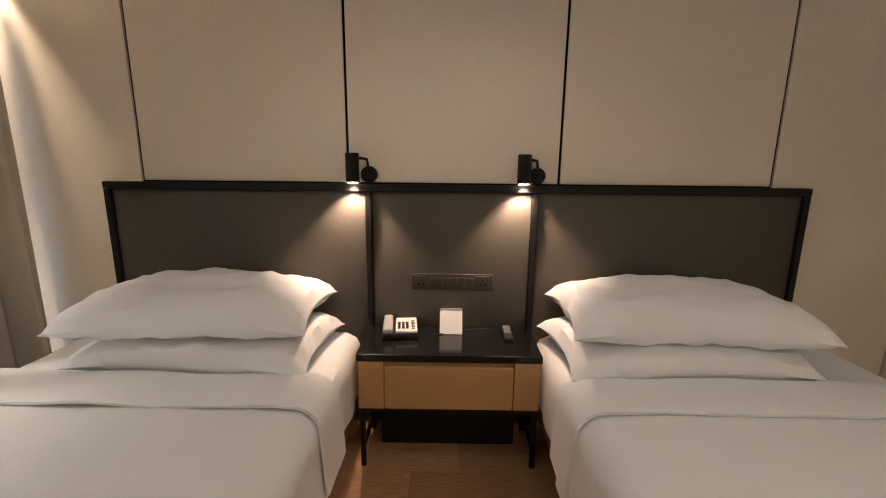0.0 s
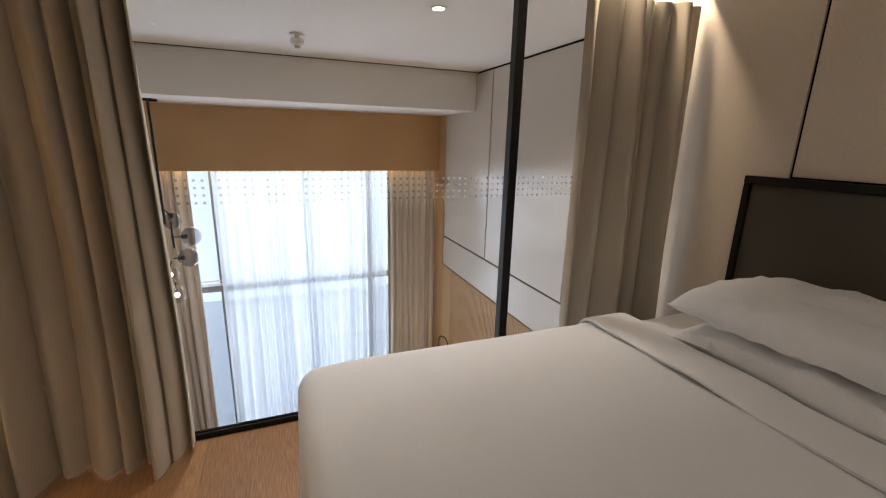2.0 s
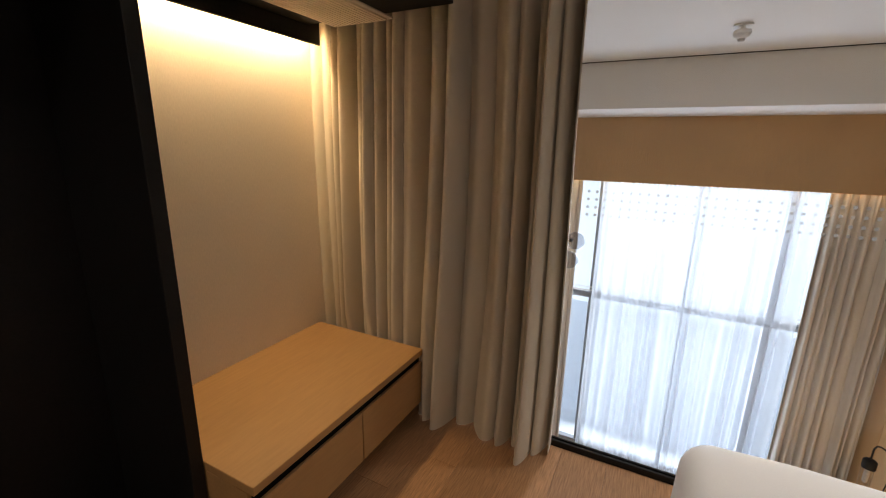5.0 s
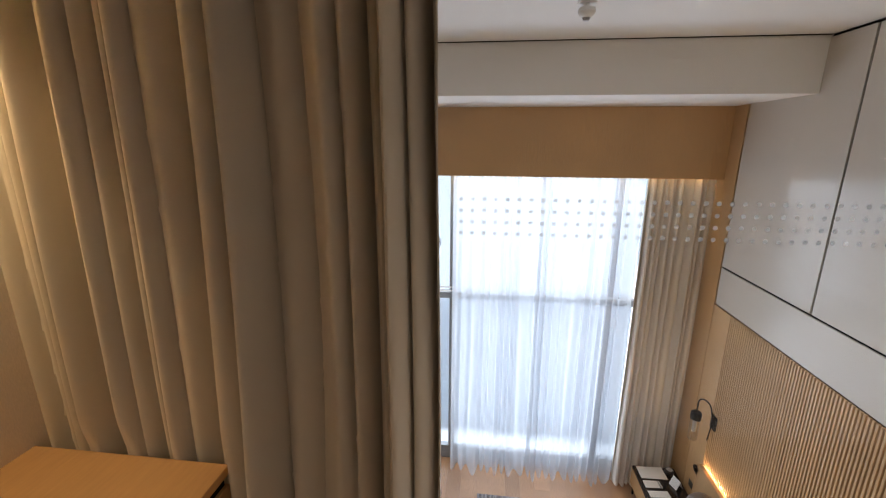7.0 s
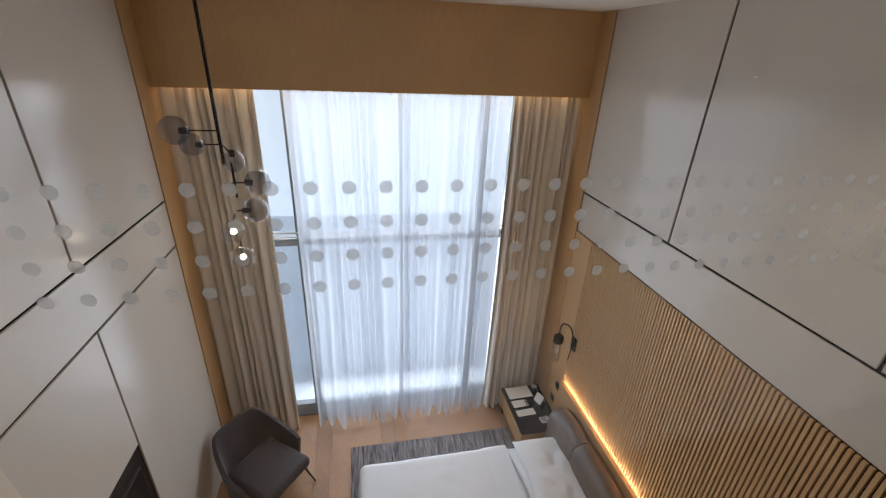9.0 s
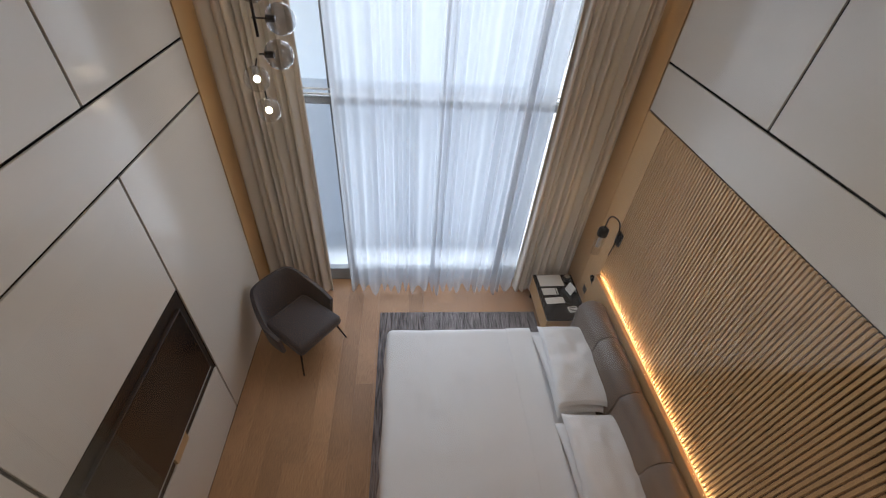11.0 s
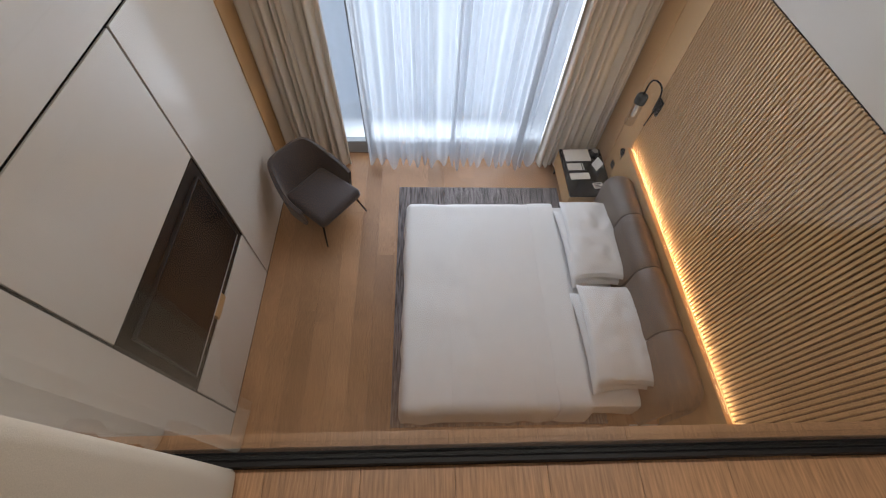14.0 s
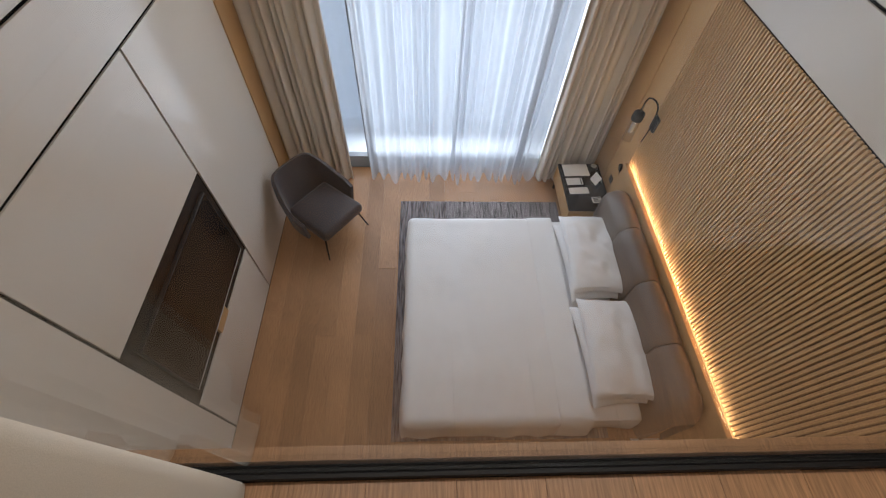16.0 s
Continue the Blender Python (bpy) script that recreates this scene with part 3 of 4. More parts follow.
def reading_light(y):
    r = thing("reading_light", (XE, y, 1.42), "black cylinder reading lamp, lit, above the headboard", "wall lamp", "reading lamps")
    bm = tube(bmesh.new(), [(-0.001, -0.055, -0.03), (-0.022, -0.055, -0.03)], 0.040, 28)
    part("wall_plate", bm, M_BLACK, r, "round black wall plate")
    part("body", tube(bmesh.new(), [(-0.062, 0.015, -0.065), (-0.062, 0.015, 0.070)], 0.032, 28), M_BLACK, r, "black cylinder")
    part("bracket", tube(bmesh.new(), [(-0.020, -0.055, -0.03), (-0.030, -0.052, 0.02), (-0.034, -0.048, 0.042), (-0.045, -0.02, 0.046), (-0.055, 0.0, 0.046)], 0.007, 8), M_BLACK, r, "bent black arm")
    part("lens", tube(bmesh.new(), [(-0.062, 0.015, -0.068), (-0.062, 0.015, -0.0655)], 0.024, 24), M_DLED, r, "lit lens")
    return r


reading_light(-1.906)
reading_light(-2.715)

# ---- bench nook ----
bn = thing("luggage_bench", (-0.25, -0.71, 0), "low light oak bench with two drawers and dark gaps", "bench")


def at_bn(name, bm, mat, label="", parent=None, smooth=False):
    bmesh.ops.translate(bm, verts=bm.verts[:], vec=(0.25, 0.71, 0))
    return part(name, bm, mat, parent or bn, label, smooth)


BX0, BX1, BY0, BY1 = XN + 0.002, 0.148, -1.21, -0.208
at_bn("top", box(BX0, BX1, BY0, BY1, 0.436, 0.468, 0.002, 1), M_OAKF, "oak top")
at_bn("case", box(BX0, BX1 - 0.03, BY0, BY1, 0.17, 0.435), M_OAKF, "oak case")
at_bn("recess", box(BX1 - 0.029, BX1 - 0.015, BY0 + 0.012, BY1 - 0.012, 0.40, 0.435), M_GAP, "black finger recess")
mid = (BY0 + BY1) / 2 + 0.02
for a, b in ((BY0, mid), (mid, BY1)):
    at_bn("drawer", box(BX1 - 0.028, BX1 - 0.004, a + 0.003, b - 0.003, 0.171, 0.399, 0.002, 1), M_OAKF, "oak drawer front")
at_bn("plinth", box(BX0 + 0.05, BX1 - 0.12, BY0 + 0.05, BY1 - 0.05, ZG, 0.169), M_GAP, "recessed black plinth")
wd = thing("wardrobe", (-0.33, -2.0, 0), "black open wardrobe with dark side panel beside the bench", "wardrobe")


def at_wd(name, bm, mat, label=""):
    bmesh.ops.translate(bm, verts=bm.verts[:], vec=(0.33, 2.0, 0))
    return part(name, bm, mat, wd, label, False)


at_wd("side_panel", box(XN + 0.002, -0.075, -1.255, -1.214, ZG, 2.41, 0.002, 1), M_BLACK, "black side panel")
at_wd("side_panel", box(XN + 0.002, -0.075, -3.0, -2.963, ZG, 2.41, 0.002, 1), M_BLACK, "black side panel")
at_wd("back", box(XN + 0.002, XN + 0.02, -2.962, -1.256, ZG, 2.41), M_BLACK, "upright black panel")
at_wd("shelf", box(XN + 0.021, -0.085, -2.962, -1.256, 1.98, 2.0, 0.002, 1), M_BLACK)
at_wd("base", box(XN + 0.021, -0.085, -2.962, -1.256, ZG, 0.17, 0.002, 1), M_BLACK)
at_wd("hanging_rail", tube(bmesh.new(), [(-0.3, -2.962, 1.9), (-0.3, -1.256, 1.9)], 0.012), M_BLACK)
structure("bulkhead", box(XN + 0.10, 0.31, -1.213, -0.272, 1.99, ZM - 0.002, 0.002, 1), M_BLACK, "black dropped ceiling box over the bench")
structure("light_pelmet", box(XN + 0.085, XN + 0.099, -1.213, -0.20, 1.915, ZM - 0.002, 0.002, 1), M_BLACK, "black board hiding the light strip")
structure("nook_led", box(XN + 0.03, XN + 0.06, -1.23, -0.21, 1.99, 2.003), M_LED, "warm light strip over the bench wall")
ac = thing("air_grille", (-0.16, -0.55, 1.986), "beige slatted air-conditioning grille in the black bulkhead", "air vent")
part("frame", box(-0.16, 0.16, -0.33, 0.33, -0.004, 0.002, 0.001, 1), M_DRAPE2, ac, "", False)
for k in range(15):
    part("slat", box(-0.145 + k * 0.0195, -0.133 + k * 0.0195, -0.31, 0.31, -0.012, -0.0045, 0.001, 1), M_WALLPAPER, ac, "", False)
structure("curtain_pelmet", box(XN + 0.002, XE - 0.002, -0.31, -0.28, 2.27, ZM - 0.002, 0.002, 1), M_BLACK, "black pelmet board over the gallery curtains")


def curtain(name, bm, mat, label, group):
    return tagged(part(name, bm, mat), label, "curtain", group)


curtain("gallery_curtain", drape((XN - 0.006, -0.150), (0.800, -0.180), ZG + 0.010, 2.34, 17.2, 0.062, 5, 0.005, 0.45, grow=1, hi=GY - 0.024, nook=0.165, irr=0.042, sharp=1.0, waver=0.7, per=22, nv=44, cusp=0.7), M_DRAPE, "heavy grey-beige curtain drawn beside the bench", "gallery curtains")
curtain("gallery_curtain", drape((2.70, -0.20), (3.375, -0.285), ZG + 0.010, 2.19, 6.5, 0.055, 8, 0.005, 0.9, hi=GY - 0.035, irr=0.038, sharp=0.95, per=22, cusp=0.7), M_DRAPE, "gathered grey-beige curtain beside the cream wall", "gallery curtains")

# ---- lower room: curtains ----
curtain("window_drape", drape((XW + 0.03, YV + 0.09), (0.225, YV + 0.10), ZF + 0.006, 1.42, 9, 0.042, 41, 0.004, 0.7, nv=30, per=16, irr=0.03, cusp=0.8), M_DRAPE2, "long beige drape gathered at the window", "window drapes")
curtain("window_drape", drape((2.68, YV + 0.10), (XE - 0.03, YV + 0.09), ZF + 0.006, 1.42, 9, 0.042, 42, 0.004, 0.7, nv=30, per=16, irr=0.03, cusp=0.8), M_DRAPE2, "long beige drape gathered at the window beside the desk", "window drapes")
curtain("sheer_curtain", drape((0.47, YV + 0.085), (1.56, YV + 0.085), ZF + 0.006, 1.42, 10, 0.026, 51, 0, 1.9, hem=0.075, nv=30, per=16, irr=0.035, sharp=1.0), M_SHEER, "white sheer curtain across the bright window", "sheer curtains")
curtain("sheer_curtain", drape((1.55, YV + 0.075), (2.64, YV + 0.075), ZF + 0.006, 1.42, 11, 0.026, 52, 0, 1.9, hem=0.075, nv=30, per=16, irr=0.035, sharp=1.0), M_SHEER, "white sheer curtain across the bright window", "sheer curtains")

# ---- television in its niche ----
nb = structure("tv_niche", box(XW - 0.012, XW - 0.008, JY2, JY1 - 0.012, -2.30, -1.29), M_DARKWOOD, "dark bronze niche for the television")
tv = thing("television", (XW, 1.39, -2.2), "wide black flat television in a dark niche", "television")
part("housing", box(-0.006, 0.024, -0.645, 0.645, 0.02, 0.81, 0.004), M_PLASTIC, tv, "black housing", False)
part("screen", box(0.0241, 0.0265, -0.635, 0.635, 0.035, 0.80), M_SCREEN, tv, "dark glossy screen", False)
part("bezel", box(0.0241, 0.027, -0.645, 0.645, 0.020, 0.032), M_GREY, tv, "thin grey bezel", False)
tagged(part("wood_block", box(XW - 0.006, XW + 0.02, 1.25, 1.46, -2.292, -2.20, 0.003), M_OAKF, None, "", False), "small oak block below the television", "control box")

# ---- armchair ----
ch = thing("armchair", (0.006, 2.94, ZF), "charcoal upholstered armchair on slim dark legs", "armchair", "", -38)


def shell(u, v):
    """Wrap-round back with a tall straight top and lower arms: u along the wrap, v up."""
    a = math.radians(-112 + 224 * u)
    k = min(1.0, max(0.0, (math.radians(74) - abs(a)) / math.radians(36)))
    k = k * k * (3 - 2 * k)
    arm = 0.60 - 0.08 * max(0.0, (abs(a) - 1.2) / 0.75)
    z = 0.27 + (arm + (0.84 - arm) * k - 0.27) * v
    c, s = math.cos(a), math.sin(a)
    p = (abs(c) ** 3 + abs(s) ** 3) ** (-1 / 3)
    lean = 0.13 * v * k
    return (-c * p * (0.27 + 0.03 * v) - lean, s * p * (0.325 + 0.03 * v - 0.04 * v * k), z)


bm = cloth(40, 12, shell, 0.05)
bmesh.ops.smooth_vert(bm, verts=bm.verts[:], factor=0.5, use_axis_x=True, use_axis_y=True, use_axis_z=True)
part("backrest", bm, M_CHAIR, ch, "curved charcoal back and arms")
bm = box(-0.28, 0.34, -0.30, 0.30, 0.30, 0.44, 0.055, 4)
for v in bm.verts:
    v.co.z += 0.02 * (1 - (v.co.y / 0.3) ** 2) * (1 if v.co.z > 0.37 else 0)
    v.co.y *= 1.0 + 0.08 * v.co.x
part("seat", bm, M_CHAIR, ch, "charcoal seat cushion")
for x, y in ((0.25, 0.25), (0.25, -0.25), (-0.20, 0.20), (-0.20, -0.20)):
    part("leg", tube(bmesh.new(), [(x, y, 0.31), (x * 1.32, y * 1.32, 0)], [0.013, 0.008], 10), M_BLACK, ch, "slim dark leg")

# ---- king bed ----
kb = thing("king_bed", (2.1, 1.7, ZF), "wide bed in smooth white linen with leather headboard", "bed")
KX0, KX1, KY0, KY1, KT = 0.975, 3.08, 0.53, 2.80, 0.43


def at_kb(name, bm, mat, label="", parent=None, smooth=True):
    bmesh.ops.translate(bm, verts=bm.verts[:], vec=(-2.1, -1.7, 0))
    return part(name, bm, mat, parent or kb, label, smooth)


at_kb("bed_base", box(KX0 + 0.10, KX1, KY0 + 0.08, KY1 - 0.08, 0.03, 0.20, 0.01), M_BASE)
at_kb("mattress", draped_cover(KX0 + 0.06, KX1 + 0.02, KY0 + 0.02, KY1 - 0.02, KT - 0.03, 0.2, 0.2, 0.2, 0.2, 0.07, 61, 40, 0.0, 0.0), M_LINEN, "white fitted sheet on mattress")
at_kb("duvet", draped_cover(KX0, 2.50, KY0, KY1, KT, 0.33, 0.0, 0.30, 0.30, 0.075, 62, 80, 0.015, 0.10), M_LINEN, "smooth white duvet")
at_kb("turned_down_sheet", draped_cover(2.34, 2.62, KY0 - 0.008, KY1 + 0.008, KT + 0.015, 0.0, 0.0, 0.28, 0.30, 0.08, 64, 60, 0.006, 0.10), M_LINEN, "turned-down white sheet band")
# padded headboard, four cushions in one rounded outline
HN = 4
hy0, hy1 = 0.46, 2.88
for k in range(HN):
    a, b = hy0 + (hy1 - hy0) * k / HN, hy0 + (hy1 - hy0) * (k + 1) / HN

    def cushion(u, v, a=a, b=b, k=k):
        y = a + 0.004 + (b - a - 0.008) * u
        end = min(y - hy0, hy1 - y)
        drop = 0.22 - math.sqrt(max(0, 0.22 ** 2 - max(0, 0.22 - end) ** 2))
        top = 0.93 - drop
        ang = v * math.pi
        bulge = 1 - 0.10 * abs(2 * u - 1) ** 8
        x = 3.255 - 0.135 * bulge * math.cos(ang) * (1.0 if end > 0.1 else 0.75 + 2.5 * end)
        z = top - 0.14 + 0.14 * bulge * math.sin(ang) if 0 < v < 1 else 0.05
        return (x, y, z)

    bm = cloth(18, 22, cushion)
    bmesh.ops.holes_fill(bm, edges=[e for e in bm.edges if e.is_boundary], sides=0)
    at_kb("headboard_cushion", bm, M_HEADLOW, "taupe leather headboard cushion")
kb_pillows = (("white pillow lying on the wide bed near the window", 2.93, 2.20, 82), ("white pillow lying on the wide bed", 2.92, 1.175, 86))
for lab, x, y, sd in kb_pillows:
    pillow(x - 0.015, y - 0.015, ZF + 0.405, 0.98, 0.56, 0.14, 2, sd + 1, "flat white pillow under another on the wide bed", "wide bed pillows")
    pillow(x, y, ZF + 0.515, 0.98, 0.57, 0.16, -2, sd, lab, "wide bed pillows")

tagged(part("rug", box(0.865, 2.90, 0.50, 3.375, ZF + 0.0005, ZF + 0.011, 0.003, 1), M_RUG, None, "", False), "grey striped woven rug under the wide bed", "rug")

# ---- bedside desk by the window ----
dk = thing("bedside_table", (3.1, 3.26, ZF), "oak bedside table with black top by the window", "bedside table")
DX0, DX1, DY0, DY1 = 2.87, XE - 0.036, 2.90, 3.66


def at_dk(name, bm, mat, label="", smooth=False):
    bmesh.ops.translate(bm, verts=bm.verts[:], vec=(-3.1, -3.26, 0))
    return part(name, bm, mat, dk, label, smooth)


DT = -2.648 - ZF
at_dk("top", box(DX0, DX1, DY0, DY1, DT - 0.022, DT, 0.002, 1), M_STONE, "black top")
at_dk("case", box(DX0 + 0.02, DX1, DY0, DY1, 0.16, DT - 0.023, 0.002, 1), M_OAKF, "oak case")
at_dk("drawer_front", box(DX0, DX0 + 0.019, DY0 + 0.002, DY1 - 0.002, 0.16, DT - 0.035, 0.002, 1), M_OAKF, "oak drawer front")
for y in (DY0 + 0.03, DY1 - 0.03):
    for x in (DX0 + 0.04, DX1 - 0.04):
        at_dk("leg", box(x - 0.011, x + 0.011, y - 0.011, y + 0.011, 0, 0.159), M_BLACK, "black metal leg")
zt = -2.648
for (x, y, w, d, h, turn, nm, lab) in ((3.075, 3.55, 0.32, 0.20, 0.006, 2, "folder", "white folder on the black table top"), (3.02, 3.355, 0.20, 0.11, 0.008, 3, "booklet", "white booklet on the black table top"), (3.045, 3.205, 0.24, 0.10, 0.004, 4, "note_card", "white note card on the black table top")):
    bm = box(-w / 2, w / 2, -d / 2, d / 2, 0, h, 0.001, 1)
    o = part(nm, bm, M_WHITE, None, "", False)
    o.matrix_world = pose(x, y, zt, 0, 0, turn)
    tagged(o, lab, nm.replace("_", " "))
pn = tagged(part("pen", tube(bmesh.new(), [(3.098, 3.30, zt + 0.0135), (3.095, 3.41, zt + 0.0135)], 0.0055, 8), M_PLASTIC), "black pen beside the white booklet", "pen")
cl = thing("alarm_clock", (3.30, 3.585, zt), "small round dark alarm clock on the table", "clock")
part("body", tube(bmesh.new(), [(0, 0, 0), (0, 0, 0.035), (0, 0, 0.045)], [0.055, 0.055, 0.045], 28), M_PLASTIC, cl)
part("dial", tube(bmesh.new(), [(0, 0, 0.0452), (0, 0, 0.047)], 0.038, 28), M_GREY, cl, "grey dial")
tc = thing("tent_card", (3.295, 3.36, zt), "folded white tent card on the table", "card", "", 20)
part("front", cloth(2, 6, lambda u, v: (-0.05 + 0.05 * v, -0.06 + 0.12 * u, 0.001 + 0.11 * v), 0.002), M_WHITE, tc)
part("back", cloth(2, 6, lambda u, v: (0.05 - 0.048 * v, -0.06 + 0.12 * u, 0.001 + 0.108 * v), 0.002), M_GREY, tc)
lc = thing("printed_card", (3.235, 3.06, zt), "white card with black printed bars on the table", "card", "", 8)
part("card", box(-0.06, 0.06, -0.045, 0.045, 0, 0.004, 0.001, 1), M_WHITE, lc, "", False)
for k, w in enumerate((0.04, 0.03, 0.045)):
    part("printed_bar", box(-0.045, -0.045 + 2 * w, -0.03 + k * 0.024, -0.016 + k * 0.024, 0.0042, 0.005), M_PLASTIC, lc, "black printed bar", False)

# ---- wall lamp by the window ----
sc = thing("wall_lamp", (XE - 0.003, 3.045, -1.50), "black wall lamp with curved arm and clear glass tube", "wall lamp")
part("wall_plate", box(-0.03, 0.0, -0.05, 0.05, -0.08, 0.08, 0.010), M_BLACK, sc, "black wall plate")
arc = [(-0.03, 0.0, 0.04), (-0.055, -0.005, 0.12), (-0.07, -0.005, 0.18), (-0.085, 0.005, 0.215), (-0.10, 0.03, 0.232), (-0.12, 0.07, 0.232), (-0.135, 0.10, 0.215), (-0.145, 0.115, 0.17), (-0.145, 0.118, 0.04)]
part("arm", tube(bmesh.new(), arc, 0.008, 10), M_BLACK, sc, "curved black arm")
part("pull_rod", tube(bmesh.new(), [(-0.035, -0.005, -0.02), (-0.06, -0.01, -0.22)], 0.006, 8), M_BLACK, sc)
part("cap", tube(bmesh.new(), [(-0.145, 0.118, 0.05), (-0.145, 0.118, 0.042), (-0.145, 0.118, 0.03), (-0.145, 0.118, -0.045)], [0.02, 0.045, 0.055, 0.055], 24), M_BLACK, sc, "black lamp cap")
part("glass_tube", tube(bmesh.new(), [(-0.145, 0.118, -0.046), (-0.145, 0.118, -0.30)], 0.048, 24), M_CLEAR, sc, "clear glass tube").visible_shadow = False
part("bulb", tube(bmesh.new(), [(-0.145, 0.118, -0.047), (-0.145, 0.118, -0.10), (-0.145, 0.118, -0.20), (-0.145, 0.118, -0.215)], [0.014, 0.022, 0.022, 0.010], 14), M_GREY, sc, "unlit tube bulb")
rl = thing("bed_reading_arm", (XE - 0.004, 3.14, -2.31), "small dark bendable reading light on the oak wall", "reading lamp")
part("wall_plate", tube(bmesh.new(), [(0, 0, 0), (-0.012, 0, 0), (-0.016, 0, 0)], [0.05, 0.05, 0.044], 24), M_BLACK, rl, "round black wall plate")
part("neck", tube(bmesh.new(), [(-0.014, 0, 0.03), (-0.045, 0.0, 0.06), (-0.06, -0.01, 0.10)], 0.008, 8), M_BLACK, rl)
part("head", tube(bmesh.new(), [(-0.055, -0.01, 0.09), (-0.06, -0.01, 0.11), (-0.075, -0.01, 0.17)], [0.014, 0.020, 0.024], 16), M_BLACK, rl)
sp = thing("bedside_socket", (XE - 0.002, 3.29, -2.53), "small bronze socket plate above the bedside table", "socket")
part("plate", box(-0.008, 0, -0.043, 0.043, -0.043, 0.043, 0.003, 1), M_STEEL, sp, "", False)
for dy, dz in ((0, 0.012), (-0.011, -0.010), (0.011, -0.010)):
    part("pin_hole", box(-0.0095, -0.0085, dy - 0.003, dy + 0.003, dz - 0.005, dz + 0.005), M_GAP, sp, "", False)

# ---- pendant lamp ----
pd = thing("pendant_lamp", (0.065, 3.15, ZB), "black rod pendant with smoky and clear glass globes, two lit", "pendant lamp")
part("ceiling_plate", tube(bmesh.new(), [(0, 0, 0), (0, 0, -0.025)], 0.085, 28), M_BLACK, pd, "round black ceiling plate")
GLOBES = [
    # x, z, radius, lit, smoky, stem x
    (-0.243, 0.80, 0.108, False, True, 0.065),
    (-0.14, 0.695, 0.088, False, True, 0.065),
    (0.135, 0.565, 0.088, False, True, 0.065),
    (0.298, 0.388, 0.105, False, True, 0.10),
    (0.244, 0.148, 0.105, False, True, 0.10),
    (0.045, -0.036, 0.095, True, False, 0.075),
    (0.085, -0.279, 0.095, True, False, 0.085),
]
part("rod", tube(bmesh.new(), [(0, 0, -0.02), (0, 0, 0.54 - ZB)], 0.013, 12), M_BLACK, pd, "black rod")
part("rod", tube(bmesh.new(), [(0.06, -0.02, 0.54 - ZB + 0.02), (0.06, -0.02, 0.54 - ZB - 0.27)], 0.010, 12), M_BLACK, pd, "black rod")
for gx, gz, r, lit, smoky, stem in GLOBES:
    c = Vector((gx - 0.065, 0, gz - ZB))
    g = part("globe", ball(bmesh.new(), c, r), M_SMOKE if smoky else M_CLEAR, pd, "smoky glass globe" if smoky else "clear glass globe")
    g.visible_shadow = False
    sx = stem - 0.065
    hub = c + Vector(((sx - c.x) * 0.45, 0, 0.0)) if abs(sx - c.x) > 0.08 else c + Vector((0, 0, r * 0.5))
    if abs(sx - c.x) > 0.08:
        part("arm", tube(bmesh.new(), [(sx, 0, c.z), c + Vector((math.copysign(r * 0.55, sx - c.x), 0, 0))], 0.006, 8), M_BLACK, pd, "thin black arm")
        part("holder", tube(bmesh.new(), [c + Vector((math.copysign(r * 0.95, sx - c.x), 0, 0)), c + Vector((math.copysign(r * 0.35, sx - c.x), 0, 0))], 0.024, 14), M_BLACK, pd, "black lamp holder")
    else:
        part("arm", tube(bmesh.new(), [(sx, 0, c.z + r * 1.6), c + Vector((0, 0, r * 0.6))], 0.006, 8), M_BLACK, pd, "thin black arm")
        part("holder", tube(bmesh.new(), [c + Vector((0, 0, r * 1.0)), c + Vector((0, 0, r * 0.4))], 0.022, 14), M_BLACK if not lit else M_GREY, pd, "lamp holder")
    if lit:
        part("bulb", ball(bmesh.new(), c, 0.026, 14, 8), M_BULB, pd, "lit bulb")

# ---- small fixtures ----
sd = thing("smoke_detector", (1.448, 1.60, ZC), "white smoke detector on the ceiling", "smoke detector")
part("plate", tube(bmesh.new(), [(0, 0, 0), (0, 0, -0.010)], 0.055, 28), M_WHITE, sd)
part("stem", tube(bmesh.new(), [(0, 0, -0.010), (0, 0, -0.035)], 0.014, 12), M_WHITE, sd)
part("body", tube(bmesh.new(), [(0, 0, -0.034), (0, 0, -0.055), (0, 0, -0.072), (0, 0, -0.085)], [0.046, 0.052, 0.044, 0.026], 28), M_WHITE, sd, "domed white body")
part("chamber", tube(bmesh.new(), [(0, 0, -0.085), (0, 0, -0.100)], [0.024, 0.018], 20), M_GREY, sd, "grey sensor")
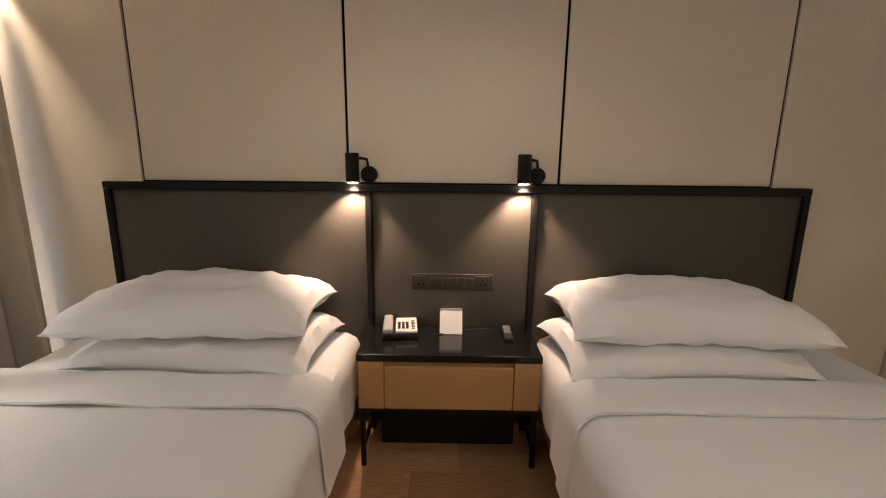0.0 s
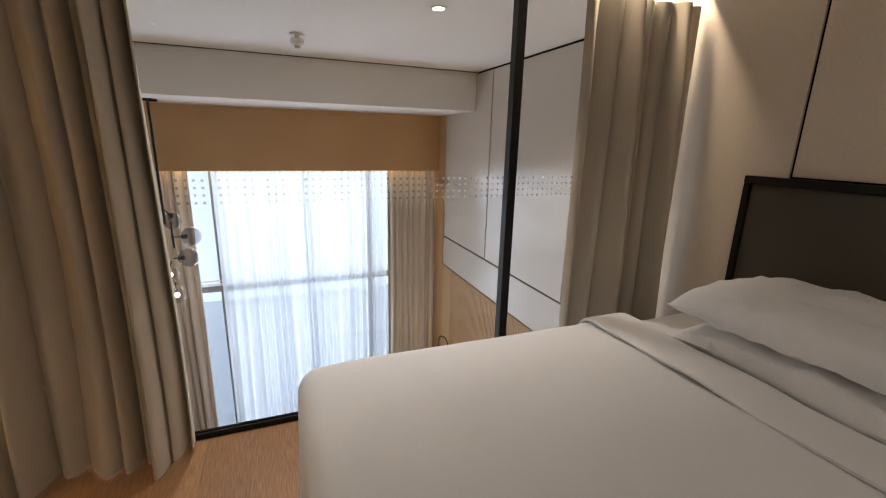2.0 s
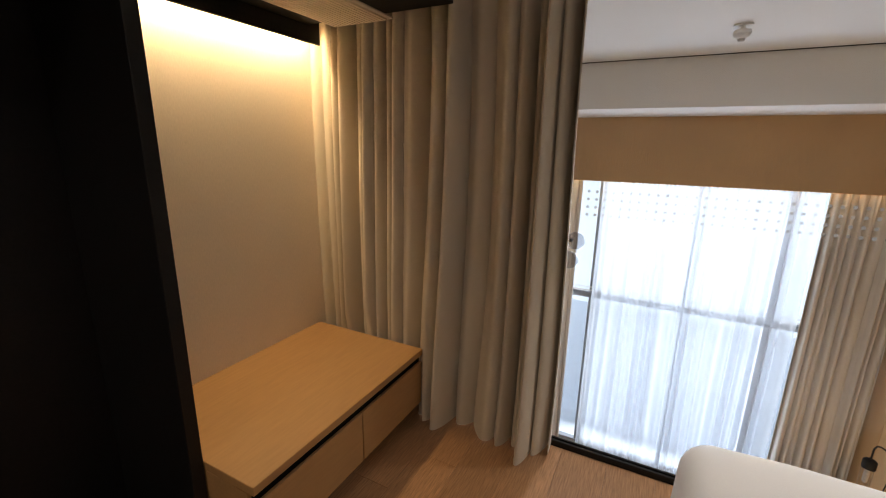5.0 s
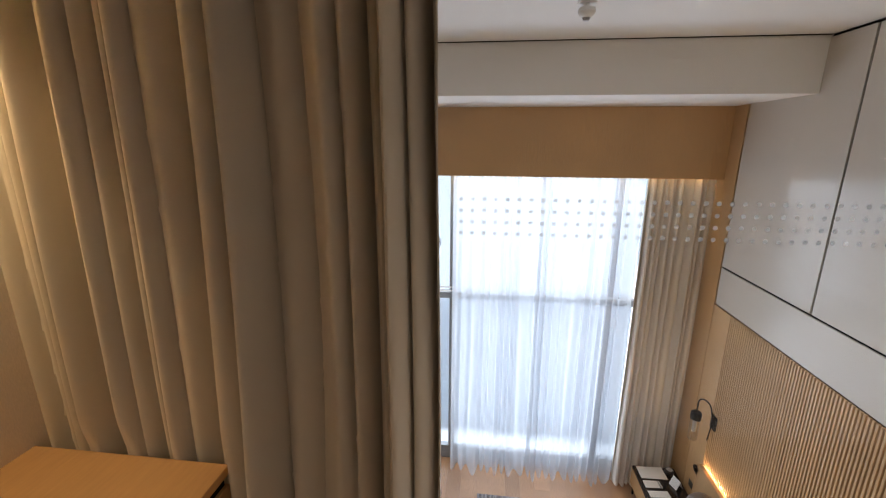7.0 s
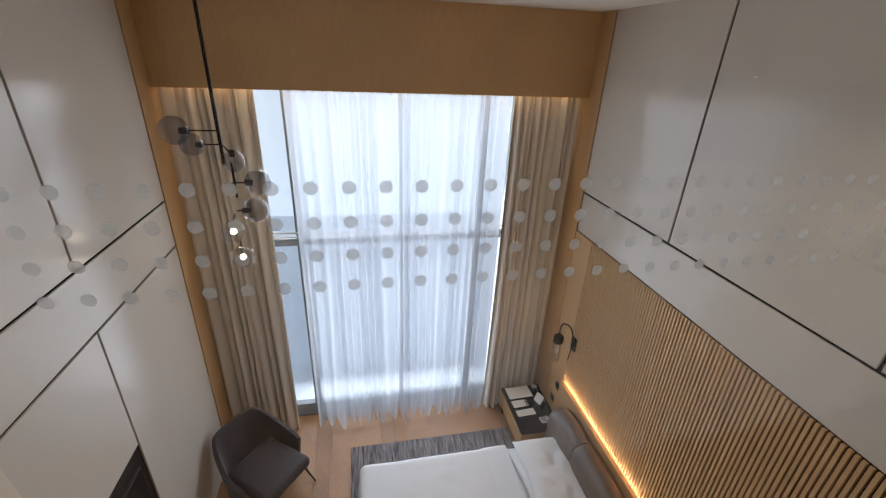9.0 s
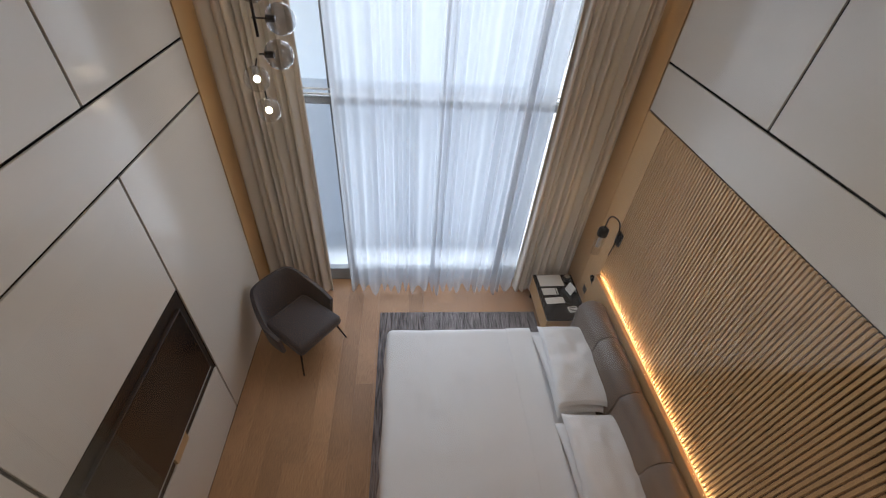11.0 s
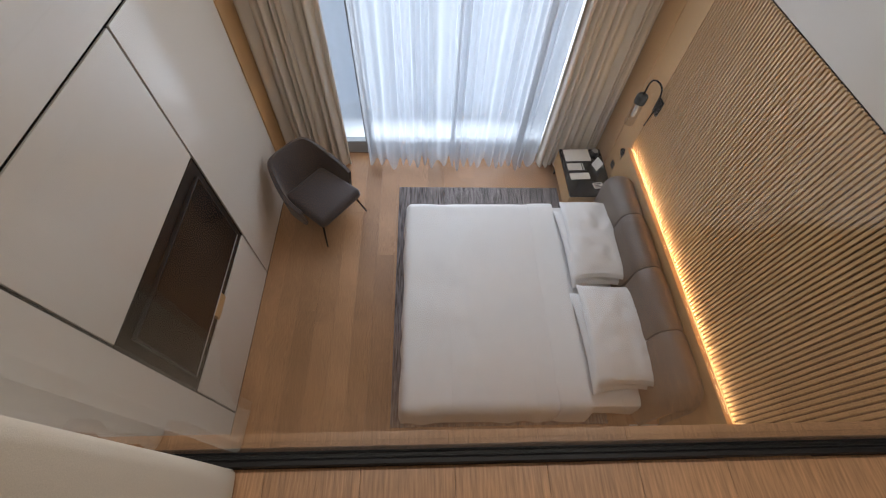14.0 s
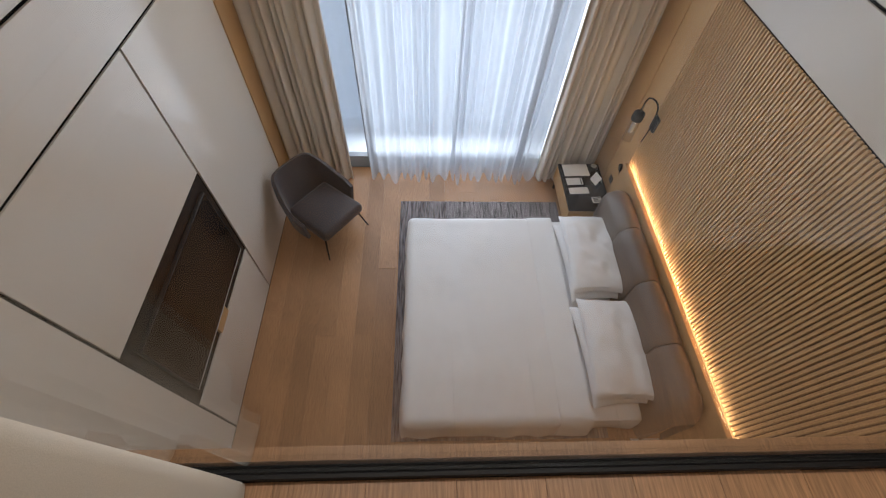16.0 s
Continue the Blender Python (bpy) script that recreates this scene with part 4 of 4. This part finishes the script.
for x, y, z in ((0.30, -2.75, ZM), (0.45, -3.9, ZM), (2.35, -2.35, ZM), (0.9, 0.52, ZC), (2.2, 0.52, ZC)):
    dl = thing("downlight", (x, y, z), "small round recessed white downlight, lit", "downlight", "downlights")
    part("rim", tube(bmesh.new(), [(0, 0, 0), (0, 0, -0.006)], 0.048, 28), M_WHITE, dl)
    part("lens", tube(bmesh.new(), [(0, 0, -0.0061), (0, 0, -0.008)], 0.034, 24), M_DLED, dl, "lit lens")
tagged(part("paper_sheet", box(3.10, 3.40, 0.32, 0.49, ZF + 0.001, ZF + 0.004), M_WHITE, None, "", False), "white sheet lying on the floor beside the bed", "paper")

# ---- pieces of the setting: slats and floor planks ----
me = bpy.data.meshes.new("slat")
bm = box(-0.016, 0.002, -0.0105, 0.0105, SL_B - 0.028, SL_T, 0.002, 1)
bm.to_mesh(me)
bm.free()
me.materials.append(M_OAK)
n = int((SL_N - SL_S) / PITCH)
for k in range(n):
    piece("slat", me, wall_e, pose(XE, SL_N - 0.02 - k * PITCH, 0))


def planks(name, x0, x1, y0, y1, z, width, label, seed):
    """Boards along y with staggered ends, each a piece of its own."""
    rnd = random.Random(seed)
    fl = structure(name, box(x0, x1, y0, y1, z - 0.0145, z - 0.0125), M_GAP, label)
    meshes = {}
    cols = int((x1 - x0) / width)
    w = (x1 - x0) / cols
    for i in range(cols):
        y = y1
        first = rnd.uniform(0.35, 1.25)
        while y > y0 + 0.01:
            ln = min(round(first, 2), y - y0)
            first = 1.25
            if y - ln - y0 < 0.15:
                ln = y - y0
            key = round(ln, 2)
            if key not in meshes:
                m = bpy.data.meshes.new("plank")
                b = box(-w / 2 + 0.0003, w / 2 - 0.0003, -ln / 2 + 0.0003, ln / 2 - 0.0003, -0.012, 0, 0.0006, 1)
                b.to_mesh(m)
                b.free()
                m.materials.append(M_PLANK)
                meshes[key] = m
            piece("plank", meshes[key], fl, pose(x0 + (i + 0.5) * w, y - ln / 2, z))
            y -= ln
    return fl


planks("floor_lower", XW, XE, -1.0, YG - 0.03, ZF, 0.19, "warm brown oak plank floor of the lower room", 5)
planks("floor_gallery", XN, XE, YS, GY - 0.019, ZG, 0.19, "warm brown oak plank floor of the gallery", 6)
planks("floor_gallery_edge", XW, XE, GY + 0.019, GY + 0.050, ZG, 0.19, "oak nosing outside the glass screen", 7)
